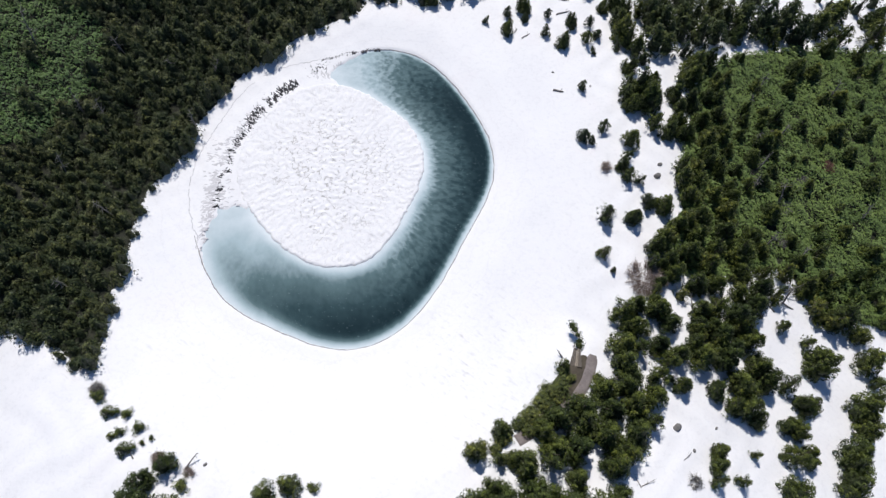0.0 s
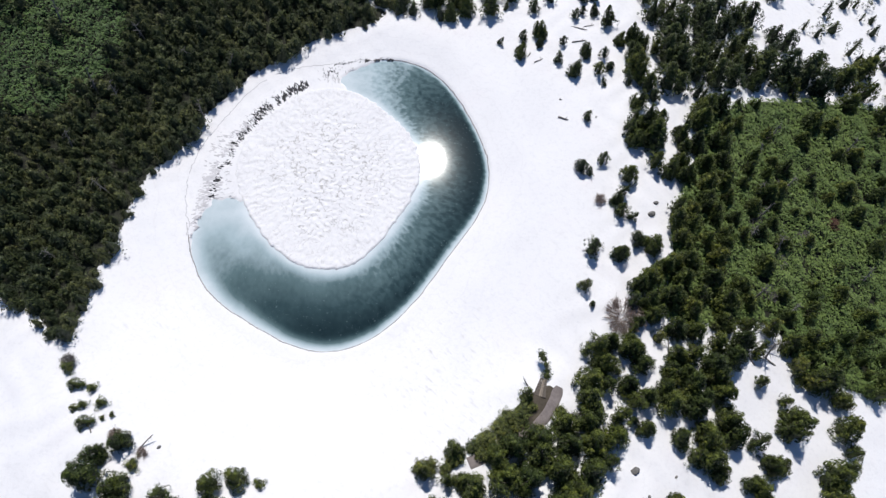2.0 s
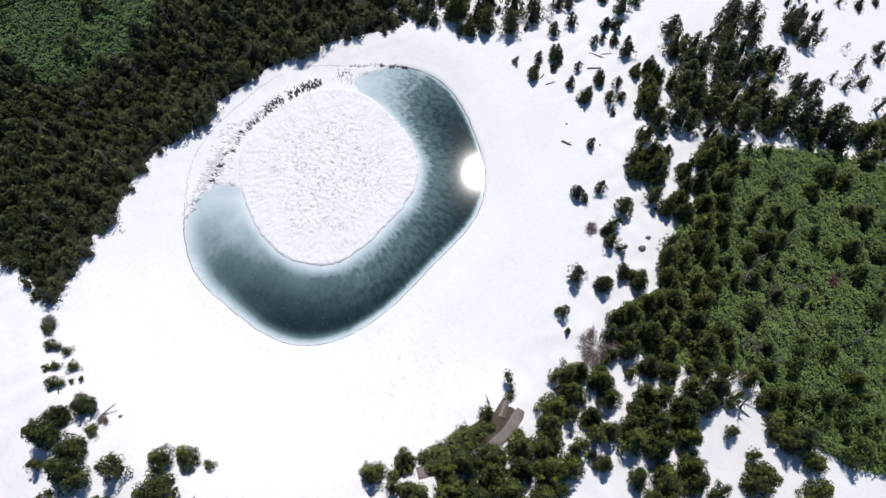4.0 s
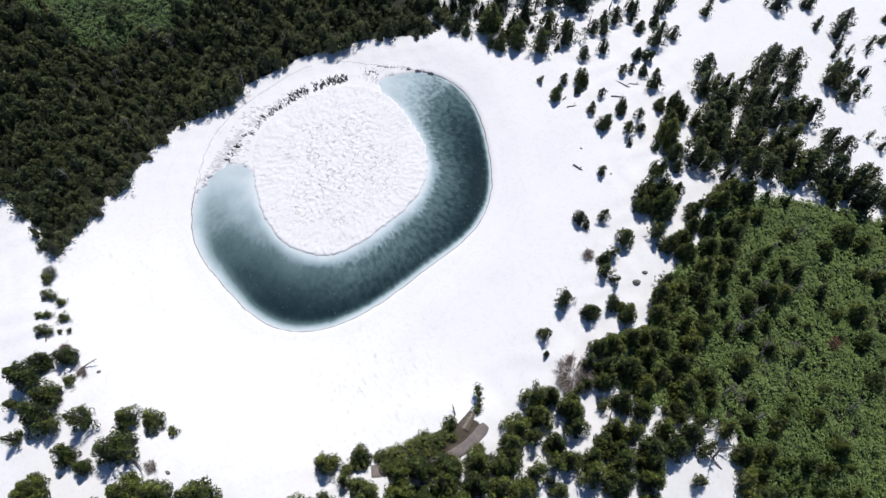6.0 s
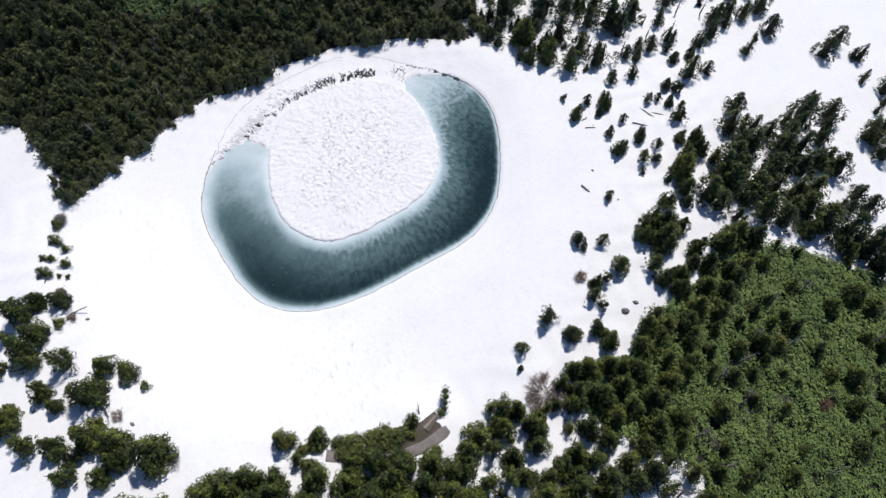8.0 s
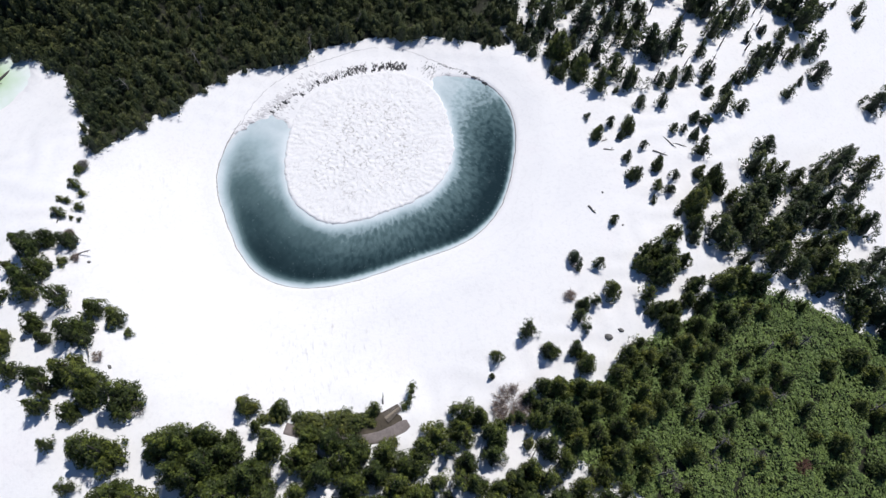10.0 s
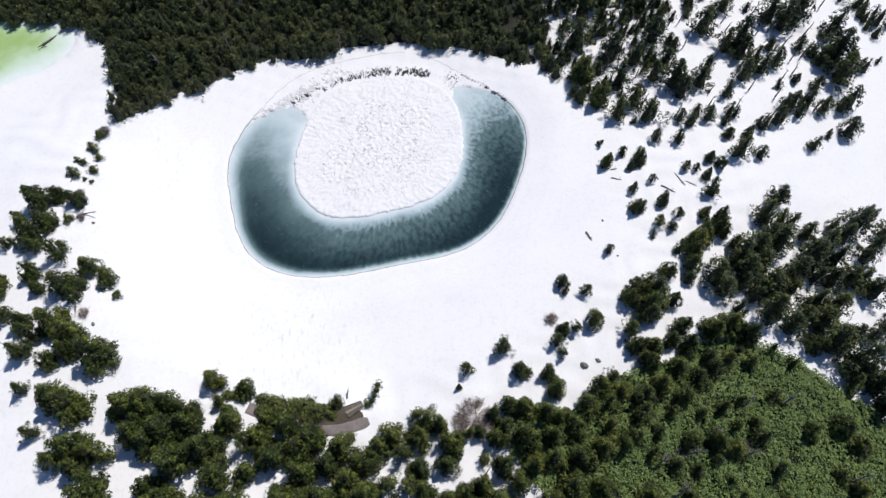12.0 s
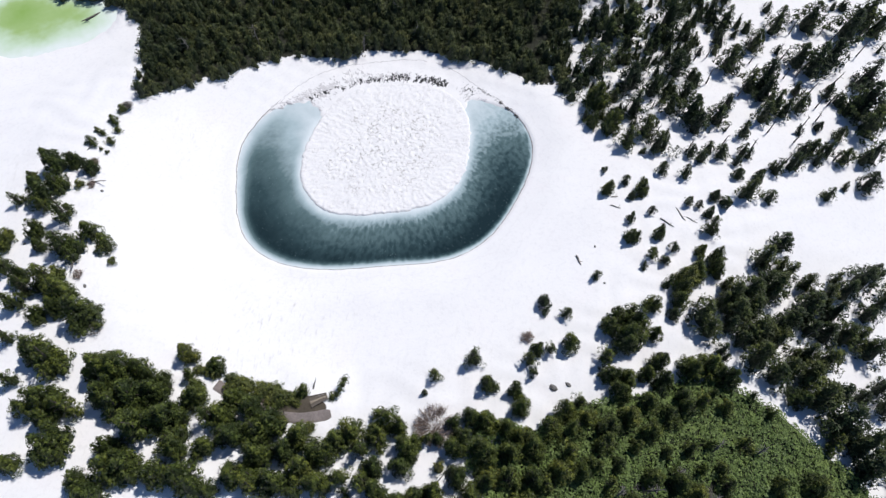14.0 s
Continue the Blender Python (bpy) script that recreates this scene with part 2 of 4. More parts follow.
def softplus(v, k=4.0):
    return k * math.log1p(math.exp(min(60.0, v / k)))


def pond_radius(a):
    """The shore's distance from the pond's middle in the direction a."""
    return 30.38 + sum(c * math.cos((k + 1) * a) + s * math.sin((k + 1) * a) for k, (c, s) in enumerate(POND_WAVES))


def isle_radius(a):
    return 19.36 + sum(c * math.cos((k + 1) * a) + s * math.sin((k + 1) * a) for k, (c, s) in enumerate(ISLE_WAVES))


def shore_distance(x, y):
    dx, dy = x - POND[0], y - POND[1]
    return math.hypot(dx, dy) - pond_radius(math.atan2(dy, dx))


def green_distance(x, y):
    cx, cy, ax, ay, turn, level = GREEN_POND
    dx, dy = x - cx, y - cy
    u, v = dx * math.cos(turn) + dy * math.sin(turn), -dx * math.sin(turn) + dy * math.cos(turn)
    wobble = 1 + 0.06 * math.sin(3 * math.atan2(v, u) + 1)
    return (math.hypot(u / ax, v / ay) - wobble) * math.sqrt(ax * ay)


def hills(x, y):
    """The land without the ponds' hollows."""
    dx, dy = x - POND[0], y - POND[1]
    r = math.hypot(dx, dy) + 1e-6
    ux, uy, d = dx / r, dy / r, max(0.0, shore_distance(x, y))
    south = 8.0 * smooth(d / 32) * smooth(-uy - 0.7 * ux)
    south *= 1 - 0.4 * smooth((-x - 62) / 25)
    west = 0.5 * softplus(d - 13, 3) * smooth(-ux / 0.7 + 0.1) * smooth((y - 20) / 24)
    east = -0.30 * softplus(x - 40 + 0.25 * max(0.0, y - 85), 4)
    north = -0.05 * softplus(y - 106, 6)
    z = max(south, min(west, 24.0)) + 26 * math.tanh((east + north) / 26)
    z += 0.008 * d + 0.12 * math.sin(x * 0.21 + 1) * math.sin(y * 0.17) * smooth(d / 8)
    z += 1.35 * math.exp(-((x - 22.8) ** 2 + (y - 26.0) ** 2) / 36)      # the bank under the deck
    z += 0.16 * math.sin(x * 0.83 + 1.4 * math.sin(y * 0.37)) * math.sin(y * 0.71 + 1.2 * math.sin(x * 0.43)) * smooth((d - 16) / 14)
    g = green_distance(x, y)
    if g < 24:
        z += (GREEN_POND[5] + 0.3 - z) * smooth(1 - max(0.0, g - 2) / 22)
    return z


def ground_height(x, y):
    z = hills(x, y)
    d = shore_distance(x, y)
    if d < 9.0:
        dx, dy = x - ISLE[0], y - ISLE[1]
        a = math.degrees(math.atan2(dy, dx)) % 360
        # the north-west side is bridged by snow, and both ends of the water are rounded
        mid = min(1.0, max(-1.0, (math.hypot(dx, dy) - isle_radius(math.radians(a)) + d) / max(1.0, math.hypot(dx, dy) - isle_radius(math.radians(a)) - d)))
        bay = 9 * (1 - mid * mid) + 1.5 * math.sin(x * 1.7) * math.sin(y * 1.9)
        bridge = smooth((a - 82 - bay + 6 * mid) / 7) * smooth((215 - bay + 6 * mid - a) / 7)
        bed = -0.9 * smooth((0.55 - d) / 1.3)
        over = LEVEL + 0.30 + (z + 0.38 - LEVEL - 0.30) * smooth((d + 1) / 10)
        ice = LEVEL + 0.22 + 0.06 * math.sin(x) * math.sin(1.3 * y) + max(0.0, over - LEVEL - 0.22) * smooth((d + 3) / 4)
        z = (over + bed) * (1 - bridge) + ice * bridge
    else:
        z += 0.38
    g = green_distance(x, y)
    if g < 1:
        z = GREEN_POND[5] + 0.3 - 0.8 * smooth((0.6 - g) / 1.4)
    return z


# ---- the land ----
FOREST_EDGE = [(-12.0, 108.0), (-18.0, 103.1), (-27.3, 98.8), (-34.1, 93.8), (-41.9, 86.2), (-48.7, 75.2), (-50.7, 67.4), (-55.1, 60.0), (-55.8, 53.5),
               (-55.7, 45.4), (-56.3, 38.0), (-55.6, 29.5), (-55.6, 24.5), (-58.0, 22.6), (-62.3, 25.7), (-69.0, 29.0), (-75.0, 30.3), (-81.9, 30.4),
               (-83.6, 29.2), (-83.4, 30.2), (-88.9, 29.2), (-94.1, 24.6), (-99.0, 19.8), (-103.5, 16.2), (-110.7, 10.9), (-150.0, -12.0), (-150.0, 190.0),
               (-60.0, 200.0), (-31.0, 126.0), (-20.0, 116.0)]
SASA_EDGE = [(41, 49), (42.6, 43.6), (51, 43), (60, 46), (67, 46), (71, 38), (76, 38), (88, 35), (115, 40), (125, 80), (115, 109), (88, 106),
             (79, 104), (74, 102), (67.6, 100.5), (60.7, 96), (56, 92), (52.5, 86), (51.5, 80), (48, 70), (45.5, 64), (46, 57), (42, 53)]
HILL_SASA = [(-90, 96), (-80, 98), (-70, 96), (-66, 88), (-69, 78), (-76, 66), (-92, 62)]
NORTH_FRAY = [(-12, 106), (-10, 110), (-28, 130), (-57, 200), (-78, 200), (-46, 127), (-26, 108)]


def inside(poly, x, y):
    hit = False
    for (ax, ay), (bx, by) in zip(poly, poly[1:] + poly[:1]):
        if (ay > y) != (by > y) and x < (bx - ax) * (y - ay) / (by - ay) + ax:
            hit = not hit
    return hit


def edge_distance(poly, x, y):
    best = 1e9
    for (ax, ay), (bx, by) in zip(poly, poly[1:] + poly[:1]):
        ux, uy = bx - ax, by - ay
        f = min(1.0, max(0.0, ((x - ax) * ux + (y - ay) * uy) / (ux * ux + uy * uy)))
        best = min(best, math.hypot(x - ax - f * ux, y - ay - f * uy))
    return best if inside(poly, x, y) else -best


def mesh_of(name, verts, faces, material, smooth_faces=False):
    """A mesh from arrays of vertices and of triangles or quads."""
    verts, faces = np.asarray(verts, dtype=np.float32), np.asarray(faces, dtype=np.int32)
    me = bpy.data.meshes.new(name)
    k = faces.shape[1]
    me.vertices.add(len(verts))
    me.vertices.foreach_set("co", verts.ravel())
    me.loops.add(faces.size)
    me.loops.foreach_set("vertex_index", faces.ravel())
    me.polygons.add(len(faces))
    me.polygons.foreach_set("loop_start", np.arange(0, faces.size, k, dtype=np.int32))
    me.polygons.foreach_set("use_smooth", np.full(len(faces), smooth_faces))
    me.materials.append(material)
    me.update(calc_edges=True)
    me.validate()
    return me


def part(name, data, parent, label=""):
    ob = new(name, data)
    ob.parent = parent
    return tagged(ob, label)


def store(me, name, values, kind="FLOAT"):
    a = me.attributes.new(name, kind, "POINT")
    a.data.foreach_set("value" if kind == "FLOAT" else "vector", np.asarray(values, dtype=np.float32).ravel())


def grid_faces(rows, cols, closed=False):
    i = np.arange(rows - 1)[:, None] * cols
    j = np.arange(cols if closed else cols - 1)[None, :]
    k = (j + 1) % cols
    return np.stack([i + j, i + k, i + cols + k, i + cols + j], -1).reshape(-1, 4)


def spread(lo, hi, step, far):
    """Grid lines: even between lo and hi, ever wider out to far."""
    mid = list(np.arange(lo, hi + step / 2, step))
    out, s = [], step
    a, b = lo, hi
    while a > -far or b < far:
        s *= 1.12
        a, b = a - s, b + s
        mid.insert(0, a)
        mid.append(b)
    return mid


def build_ground():
    xs, ys = spread(-72, 48, 0.6, 2500), spread(12, 112, 0.6, 2500)
    verts, cover, shore = [], [], []
    for y in ys:
        for x in xs:
            near = -180 < x < 180 and -120 < y < 260
            verts.append((x, y, ground_height(x, y) if near else hills(x, y) + 0.38))
            shore.append(shore_distance(x, y) if near else 99.0)
            c = 0.0
            if near and (x < -5 or x > 45):
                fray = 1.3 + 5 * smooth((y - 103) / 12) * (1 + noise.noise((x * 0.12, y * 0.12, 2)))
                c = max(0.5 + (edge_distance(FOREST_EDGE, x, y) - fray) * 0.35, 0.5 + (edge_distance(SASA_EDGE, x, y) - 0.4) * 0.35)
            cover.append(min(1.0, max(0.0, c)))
    me = mesh_of("ground", verts, grid_faces(len(ys), len(xs)), SNOW, True)
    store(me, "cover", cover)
    store(me, "shore", shore)
    tagged(new("ground", me), "white sunlit snowfield with dark litter under the woods", "ground", kind="structure")


def build_island():
    step, n = 0.21, 212
    verts, grime, keep = [], [], []
    for j in range(n):
        for i in range(n):
            x, y = ISLE[0] + (i - n / 2) * step, ISLE[1] + (j - n / 2) * step
            r, a = math.hypot(x - ISLE[0], y - ISLE[1]) + 1e-6, math.atan2(y - ISLE[1], x - ISLE[0])
            rim_r = isle_radius(a) + 0.35 * noise.noise((4 * math.cos(a), 4 * math.sin(a), 3)) + 0.3 * noise.noise((14 * math.cos(a), 14 * math.sin(a), 8)) + 0.24 * noise.noise((34 * math.cos(a), 34 * math.sin(a), 4))
            f = r / rim_r
            core = smooth((0.76 - f + 0.35 * noise.noise((x * 0.15, y * 0.15, 6))) / 0.35)
            # short wrinkles run out to the rim, and turn to broken crust in the middle
            rim = noise.noise((a * 25 + 1.6 * noise.noise((x * 0.5, y * 0.5, 2)), r * 0.7, 1.7))
            crust = 0.15 * noise.noise((x * 1.1, y * 1.4, 7)) + 0.10 * noise.noise((x * 2.0, y * 1.8, 9))
            z = LEVEL + 0.30 + 0.13 * rim * (1 - core) * smooth((f - 0.3) / 0.3) + (0.3 + 0.7 * core) * crust
            z -= 0.9 * smooth((f - 0.965) / 0.045)
            verts.append((x, y, z))
            grime.append(0.35 + 0.65 * core)
            keep.append(f < 1.06)
    faces = [q for q in grid_faces(n, n) if keep[q[0]] and keep[q[2]]]
    me = mesh_of("snow_island", verts, faces, ISLE_SNOW, True)
    store(me, "grime", grime)
    tagged(new("snow_island", me), "round white snow island with a wrinkled crust in the pond", "snow", kind="structure")


def build_water():
    rows, cols = 40, 480
    verts, depth, ring, cells = [], [], [], []
    for i in range(rows):
        u = i / (rows - 1)
        for j in range(cols):
            a = 2 * math.pi * j / cols
            ra, rb = isle_radius(a) - 1.6, pond_radius(a) + 1.2
            p = Vector((ISLE[0] + ra * math.cos(a), ISLE[1] + ra * math.sin(a))).lerp(Vector((POND[0] + rb * math.cos(a), POND[1] + rb * math.sin(a))), u)
            verts.append((p.x, p.y, LEVEL))
            about = math.degrees(math.atan2(p.y - ISLE[1], p.x - ISLE[0]))
            span = (about - 203) % 360      # runs from the west end round by the south and east to the north end
            wide = rb - ra
            inner, outer = u * wide - 1.6, (1 - u) * wide - 1.2
            skew = 12 * u - 6
            ends = smooth((span + 6 - skew) / 75) * smooth((256 - span - skew) / 72) if span < 256 else 0.0
            west = smooth((120 - span) / 100)
            d = (0.45 * smooth((inner + 0.9) / 2.7) + 0.55 * smooth((inner - 0.5) / 9.0)) * smooth((outer + 0.3) / (1.35 + 2.8 * west))
            dark = (0.80 + 0.27 * smooth((span - 25) / 80)) * (0.10 + 0.90 * ends)
            depth.append(max(0.0, d * dark))
            ring.append((a * 24, u * wide, 0.0))
            cells.append(smooth((span - 70) / 45) * smooth((264 - span) / 26))
    me = mesh_of("water", verts, grid_faces(rows, cols, True), WATER, True)
    store(me, "depth", depth)
    store(me, "ring", ring, "FLOAT_VECTOR")
    store(me, "honeycomb", cells)
    tagged(new("water", me), "teal meltwater ring over sunken ice round the snow island", "water", kind="structure")


def build_green_pond():
    cx, cy, ax, ay, turn, level = GREEN_POND
    rows, cols = 16, 96
    verts, depth = [], []
    for i in range(rows):
        f = i / (rows - 1)
        for j in range(cols):
            a = 2 * math.pi * j / cols
            r = f * (1 + 0.06 * math.sin(3 * a + 1)) * 1.04
            u, v = ax * r * math.cos(a), ay * r * math.sin(a)
            x, y = cx + u * math.cos(turn) - v * math.sin(turn), cy + u * math.sin(turn) + v * math.cos(turn)
            verts.append((x, y, level))
            depth.append(smooth((1 - f) / 0.8) * (0.85 + 0.35 * noise.noise((x * 0.1, y * 0.1, 5))))
    me = mesh_of("water", verts, grid_faces(rows, cols, True), GREEN_WATER, True)
    store(me, "depth", depth)
    tagged(new("water", me), "second pond of lime-green meltwater with pale icy edges", "water", kind="structure")


build_ground()
build_island()
build_water()
build_green_pond()

# ---- where the single trees stand: x, y and the crown's half width ----
SADDLE_TREES_A = [
    (-4.8, -15.2, 1.9), (-32.6, -10.8, 2.4), (-27.6, -10.7, 2.6), (-18.2, -10.3, 2.4), (-12.2, -13.1, 1.7), (-6.6, -9.7, 3.4),
    (-40.2, -4.5, 1.6), (-32.6, -9.0, 2.4), (-31.6, -3.6, 2.0), (-28.2, -3.9, 1.5), (-23.4, -8.8, 2.2), (-19.6, -8.1, 2.7),
    (-19.1, -3.9, 3.1), (-15.6, -3.5, 3.1), (-13.8, -7.9, 1.9), (-13.1, -4.6, 2.2), (-4.0, -8.2, 3.4), (-44.1, -0.4, 1.5),
    (-38.8, -0.6, 2.9), (-36.6, -0.7, 2.0), (-32.1, 2.0, 2.7),
]
SADDLE_TREES_B = [
    (-24.7, 0.5, 3.2), (-9.8, -1.5, 3.7), (-7.6, 0.2, 1.2), (-46.2, 6.9, 1.2), (-44.9, 4.4, 2.8), (-44.1, 7.0, 1.6),
    (-39.8, 3.2, 2.2), (-38.8, 6.2, 1.2), (-26.5, 5.0, 2.1), (-22.8, 6.1, 2.0), (-19.4, 6.2, 1.0), (-50.7, 13.5, 0.8),
    (-49.6, 14.2, 0.9), (-48.2, 11.5, 1.4), (-47.3, 14.7, 1.1), (-46.2, 12.5, 0.5), (-45.0, 13.3, 0.5), (-41.6, 9.4, 1.9),
    (-54.1, 19.5, 1.3), (-52.0, 17.1, 1.3), (-49.5, 17.1, 1.0),
]
NEAR_TREES = [
    (8.7, -18.8, 2.0), (1.4, -14.2, 2.7), (1.7, -10.4, 3.4), (4.9, -11.8, 2.5), (9.9, -12.4, 3.7), (16.4, -10.9, 2.4),
    (18.9, -9.9, 2.7), (4.7, -8.6, 2.9), (14.0, -4.8, 2.4), (17.1, -6.5, 3.0), (18.0, -3.4, 3.2), (0.7, -1.3, 3.5),
    (2.5, 1.8, 3.7), (5.4, -2.2, 3.3), (7.8, 1.7, 3.6), (8.9, -1.7, 3.2), (12.6, 0.8, 4.0), (21.6, -0.4, 3.1),
    (24.6, 3.0, 3.5), (4.9, 3.8, 2.6), (7.6, 6.2, 1.9), (8.9, 4.2, 2.8), (13.6, 4.8, 3.6), (18.1, 3.7, 3.2),
    (20.7, 7.0, 2.3), (27.3, 5.7, 1.8),
]
DECK_TREES = [
    (5.3, 11.1, 2.3), (8.4, 10.1, 1.6), (9.3, 14.3, 1.9), (12.9, 9.6, 3.0), (17.2, 10.6, 2.9), (20.6, 12.0, 3.1),
    (26.0, 14.3, 3.1), (27.4, 9.8, 2.7), (30.2, 11.3, 2.7), (31.3, 14.7, 3.1), (18.9, 16.6, 2.9), (22.8, 18.8, 2.9),
    (23.6, 15.4, 3.1), (27.3, 18.5, 2.7), (31.5, 18.5, 2.9), (34.4, 16.9, 2.1), (34.8, 20.8, 2.7), (20.1, 25.6, 1.5),
    (26.5, 21.4, 2.4), (30.7, 26.1, 2.9), (30.9, 22.9, 2.9), (35.9, 24.4, 2.5),
    (15.8, 15.0, 2.4), (17.9, 12.2, 2.6), (26.8, 10.2, 2.7), (29.3, 12.4, 2.3), (12.4, 9.7, 2.4),
]
SOUTH_WOOD_TREES_A = [
    (44.1, 7.6, 1.7), (48.9, 7.7, 1.5), (58.2, 6.0, 2.9), (69.4, 7.1, 3.1), (44.6, 9.7, 1.9), (45.0, 11.9, 1.9),
    (52.2, 11.8, 1.1), (57.5, 11.6, 0.9), (59.8, 11.4, 2.7), (62.4, 10.6, 1.5), (62.9, 12.5, 1.5), (71.1, 12.6, 2.9),
    (71.3, 9.8, 3.2), (49.0, 19.8, 2.2), (52.2, 19.3, 3.1), (53.5, 17.2, 1.8), (58.9, 16.5, 1.5), (60.7, 16.5, 2.3),
    (63.5, 20.4, 2.4), (65.6, 20.2, 1.6), (75.2, 16.5, 3.0), (75.9, 20.3, 3.5), (38.3, 23.8, 1.2), (40.4, 22.8, 1.9),
]
SOUTH_WOOD_TREES_B = [
    (46.3, 22.0, 2.2), (51.2, 23.0, 3.3), (56.1, 24.3, 3.0), (61.0, 23.8, 2.3), (80.0, 24.8, 2.1), (30.4, 29.4, 2.7),
    (32.3, 32.8, 2.3), (33.8, 29.7, 2.3), (35.0, 32.7, 1.9), (37.1, 30.0, 2.3), (38.6, 27.1, 2.6), (41.0, 27.8, 2.4),
    (43.7, 29.8, 2.2), (44.9, 31.8, 1.8), (44.9, 27.6, 2.8), (47.7, 30.1, 2.1), (66.6, 27.2, 1.9), (66.8, 31.9, 1.7),
    (67.9, 28.5, 3.4), (78.8, 28.7, 2.8), (31.0, 35.7, 2.7), (33.5, 36.4, 2.3), (37.5, 37.9, 1.4), (39.3, 35.7, 1.4),
]
SOUTH_WOOD_TREES_C = [
    (39.9, 33.7, 2.2), (45.1, 33.9, 2.0), (46.2, 36.5, 2.4), (47.2, 33.9, 1.9), (50.0, 37.6, 1.6), (52.5, 33.7, 2.3),
    (57.0, 37.8, 2.8), (62.7, 34.8, 1.7), (72.3, 37.0, 2.8), (75.4, 36.9, 3.6), (79.1, 34.2, 2.3), (38.1, 39.8, 1.4),
    (46.0, 41.3, 2.5), (48.5, 44.0, 2.1), (49.5, 41.3, 2.3), (54.4, 40.0, 2.2), (56.1, 44.2, 2.4), (58.6, 41.0, 3.1),
    (60.5, 44.6, 2.2), (62.1, 40.3, 2.0), (64.7, 44.8, 2.5), (68.8, 42.9, 2.5), (70.6, 39.1, 2.5), (72.8, 44.1, 2.6),
    (48.4, 36.4, 2.9), (53.2, 35.1, 3.3), (54.5, 31.2, 3.0), (48.6, 31.6, 2.9), (49.2, 27.9, 3.1), (55.5, 27.3, 2.7), (38.0, 36.4, 2.6),
]
SNOWFIELD_SHRUBS = [
    (37.9, 62.4, 1.3), (35.8, 67.7, 1.3), (27.8, 72.2, 1.5), (29.7, 70.7, 0.9), (31.8, 73.9, 1.4), (52.9, 80.4, 1.5),
    (28.4, 84.4, 1.3), (42.7, 92.1, 1.4), (22.2, 98.1, 1.4), (32.1, 93.6, 0.9), (32.8, 98.3, 1.1), (37.7, 94.8, 1.5),
    (9.1, 101.6, 0.9), (13.8, 103.8, 1.4), (17.8, 102.1, 1.0), (22.7, 103.3, 1.1), (31.7, 101.5, 1.4), (24.9, 111.3, 1.2),
    (26.7, 113.0, 1.0), (29.5, 112.6, 1.2), (26.8, 117.2, 1.3), (28.4, 118.5, 1.5), (22.5, 127.6, 1.3), (25.1, 125.9, 1.4),
    (41.9, 124.9, 1.3), (27.7, 129.3, 1.4), (23.4, 147.4, 1.2), (24.1, 152.4, 1.2), (38.7, 147.6, 1.1),
]
EAST_EDGE_TREES_A = [
    (29.4, 46.8, 1.6), (39.7, 48.5, 2.3), (42.0, 50.4, 2.7), (30.4, 53.9, 2.3), (36.0, 53.9, 2.1), (39.3, 57.7, 1.7),
    (41.9, 57.1, 2.3), (35.0, 65.7, 1.6), (36.0, 63.1, 1.9), (37.3, 71.3, 2.0), (38.1, 79.5, 2.1), (42.2, 80.2, 2.7),
    (42.8, 75.3, 2.4), (37.5, 82.0, 2.3), (39.7, 83.9, 3.2), (42.5, 82.4, 3.4), (43.9, 86.0, 1.6), (38.9, 89.3, 1.9),
]
EAST_EDGE_TREES_B = [
    (14.0, 99.0, 1.8), (25.5, 95.5, 1.8), (30.8, 96.9, 1.7), (38.4, 97.9, 3.1), (41.2, 94.5, 2.1), (17.8, 104.9, 1.9),
    (27.8, 101.0, 1.6), (38.8, 101.4, 2.7), (-2.4, 107.5, 1.9), (0.9, 110.9, 3.2), (5.8, 110.1, 2.9), (32.2, 110.6, 2.3),
    (34.8, 105.4, 1.6), (38.0, 107.0, 2.2), (39.4, 105.8, 2.2), (43.1, 106.0, 1.9), (-6.1, 111.6, 3.6),
]
EAST_WOOD_TREES_A = [
    (45.8, 96.9, 2.9), (48.4, 96.5, 2.2), (52.7, 96.0, 1.7), (45.2, 102.3, 2.0), (45.6, 104.5, 3.2), (48.7, 103.4, 2.9),
    (50.0, 100.9, 2.1), (53.3, 101.4, 2.2), (57.4, 101.9, 3.2), (61.6, 103.1, 2.5), (46.3, 108.8, 2.8), (49.4, 107.2, 2.5),
    (53.1, 105.0, 3.2), (54.4, 109.4, 2.2), (56.7, 107.2, 3.3), (61.8, 106.0, 2.8), (64.8, 109.3, 3.1), (69.1, 108.0, 3.6),
    (74.3, 109.0, 3.9), (79.4, 109.7, 4.5), (83.6, 107.4, 3.9), (46.2, 113.9, 2.2), (49.1, 114.0, 3.6), (54.5, 112.6, 3.1),
    (58.3, 116.2, 2.3), (61.1, 111.6, 2.6), (65.0, 114.0, 3.2), (70.1, 112.3, 2.9),
]
EAST_WOOD_TREES_B = [
    (73.3, 116.8, 1.9), (83.6, 113.6, 2.7), (47.4, 119.7, 2.7), (51.1, 122.0, 2.2), (54.5, 122.8, 3.2), (54.5, 117.2, 3.7),
    (58.2, 122.4, 3.2), (60.6, 118.0, 2.4), (62.7, 121.8, 2.7), (64.7, 123.0, 3.0), (74.3, 121.3, 2.3), (77.4, 120.0, 2.5),
    (53.3, 128.7, 1.7), (55.9, 128.6, 2.8), (68.1, 125.0, 2.8), (55.9, 134.0, 3.1), (61.5, 131.9, 3.1), (56.2, 138.4, 2.0),
    (61.8, 139.0, 2.6), (71.7, 139.9, 3.0), (76.7, 138.1, 2.6), (74.1, 144.3, 2.7), (54.7, 157.7, 2.4), (66.0, 157.8, 1.4),
    (71.8, 158.2, 2.1), (56.3, 164.4, 2.4), (63.0, 164.3, 2.1), (73.2, 164.2, 2.0),
]
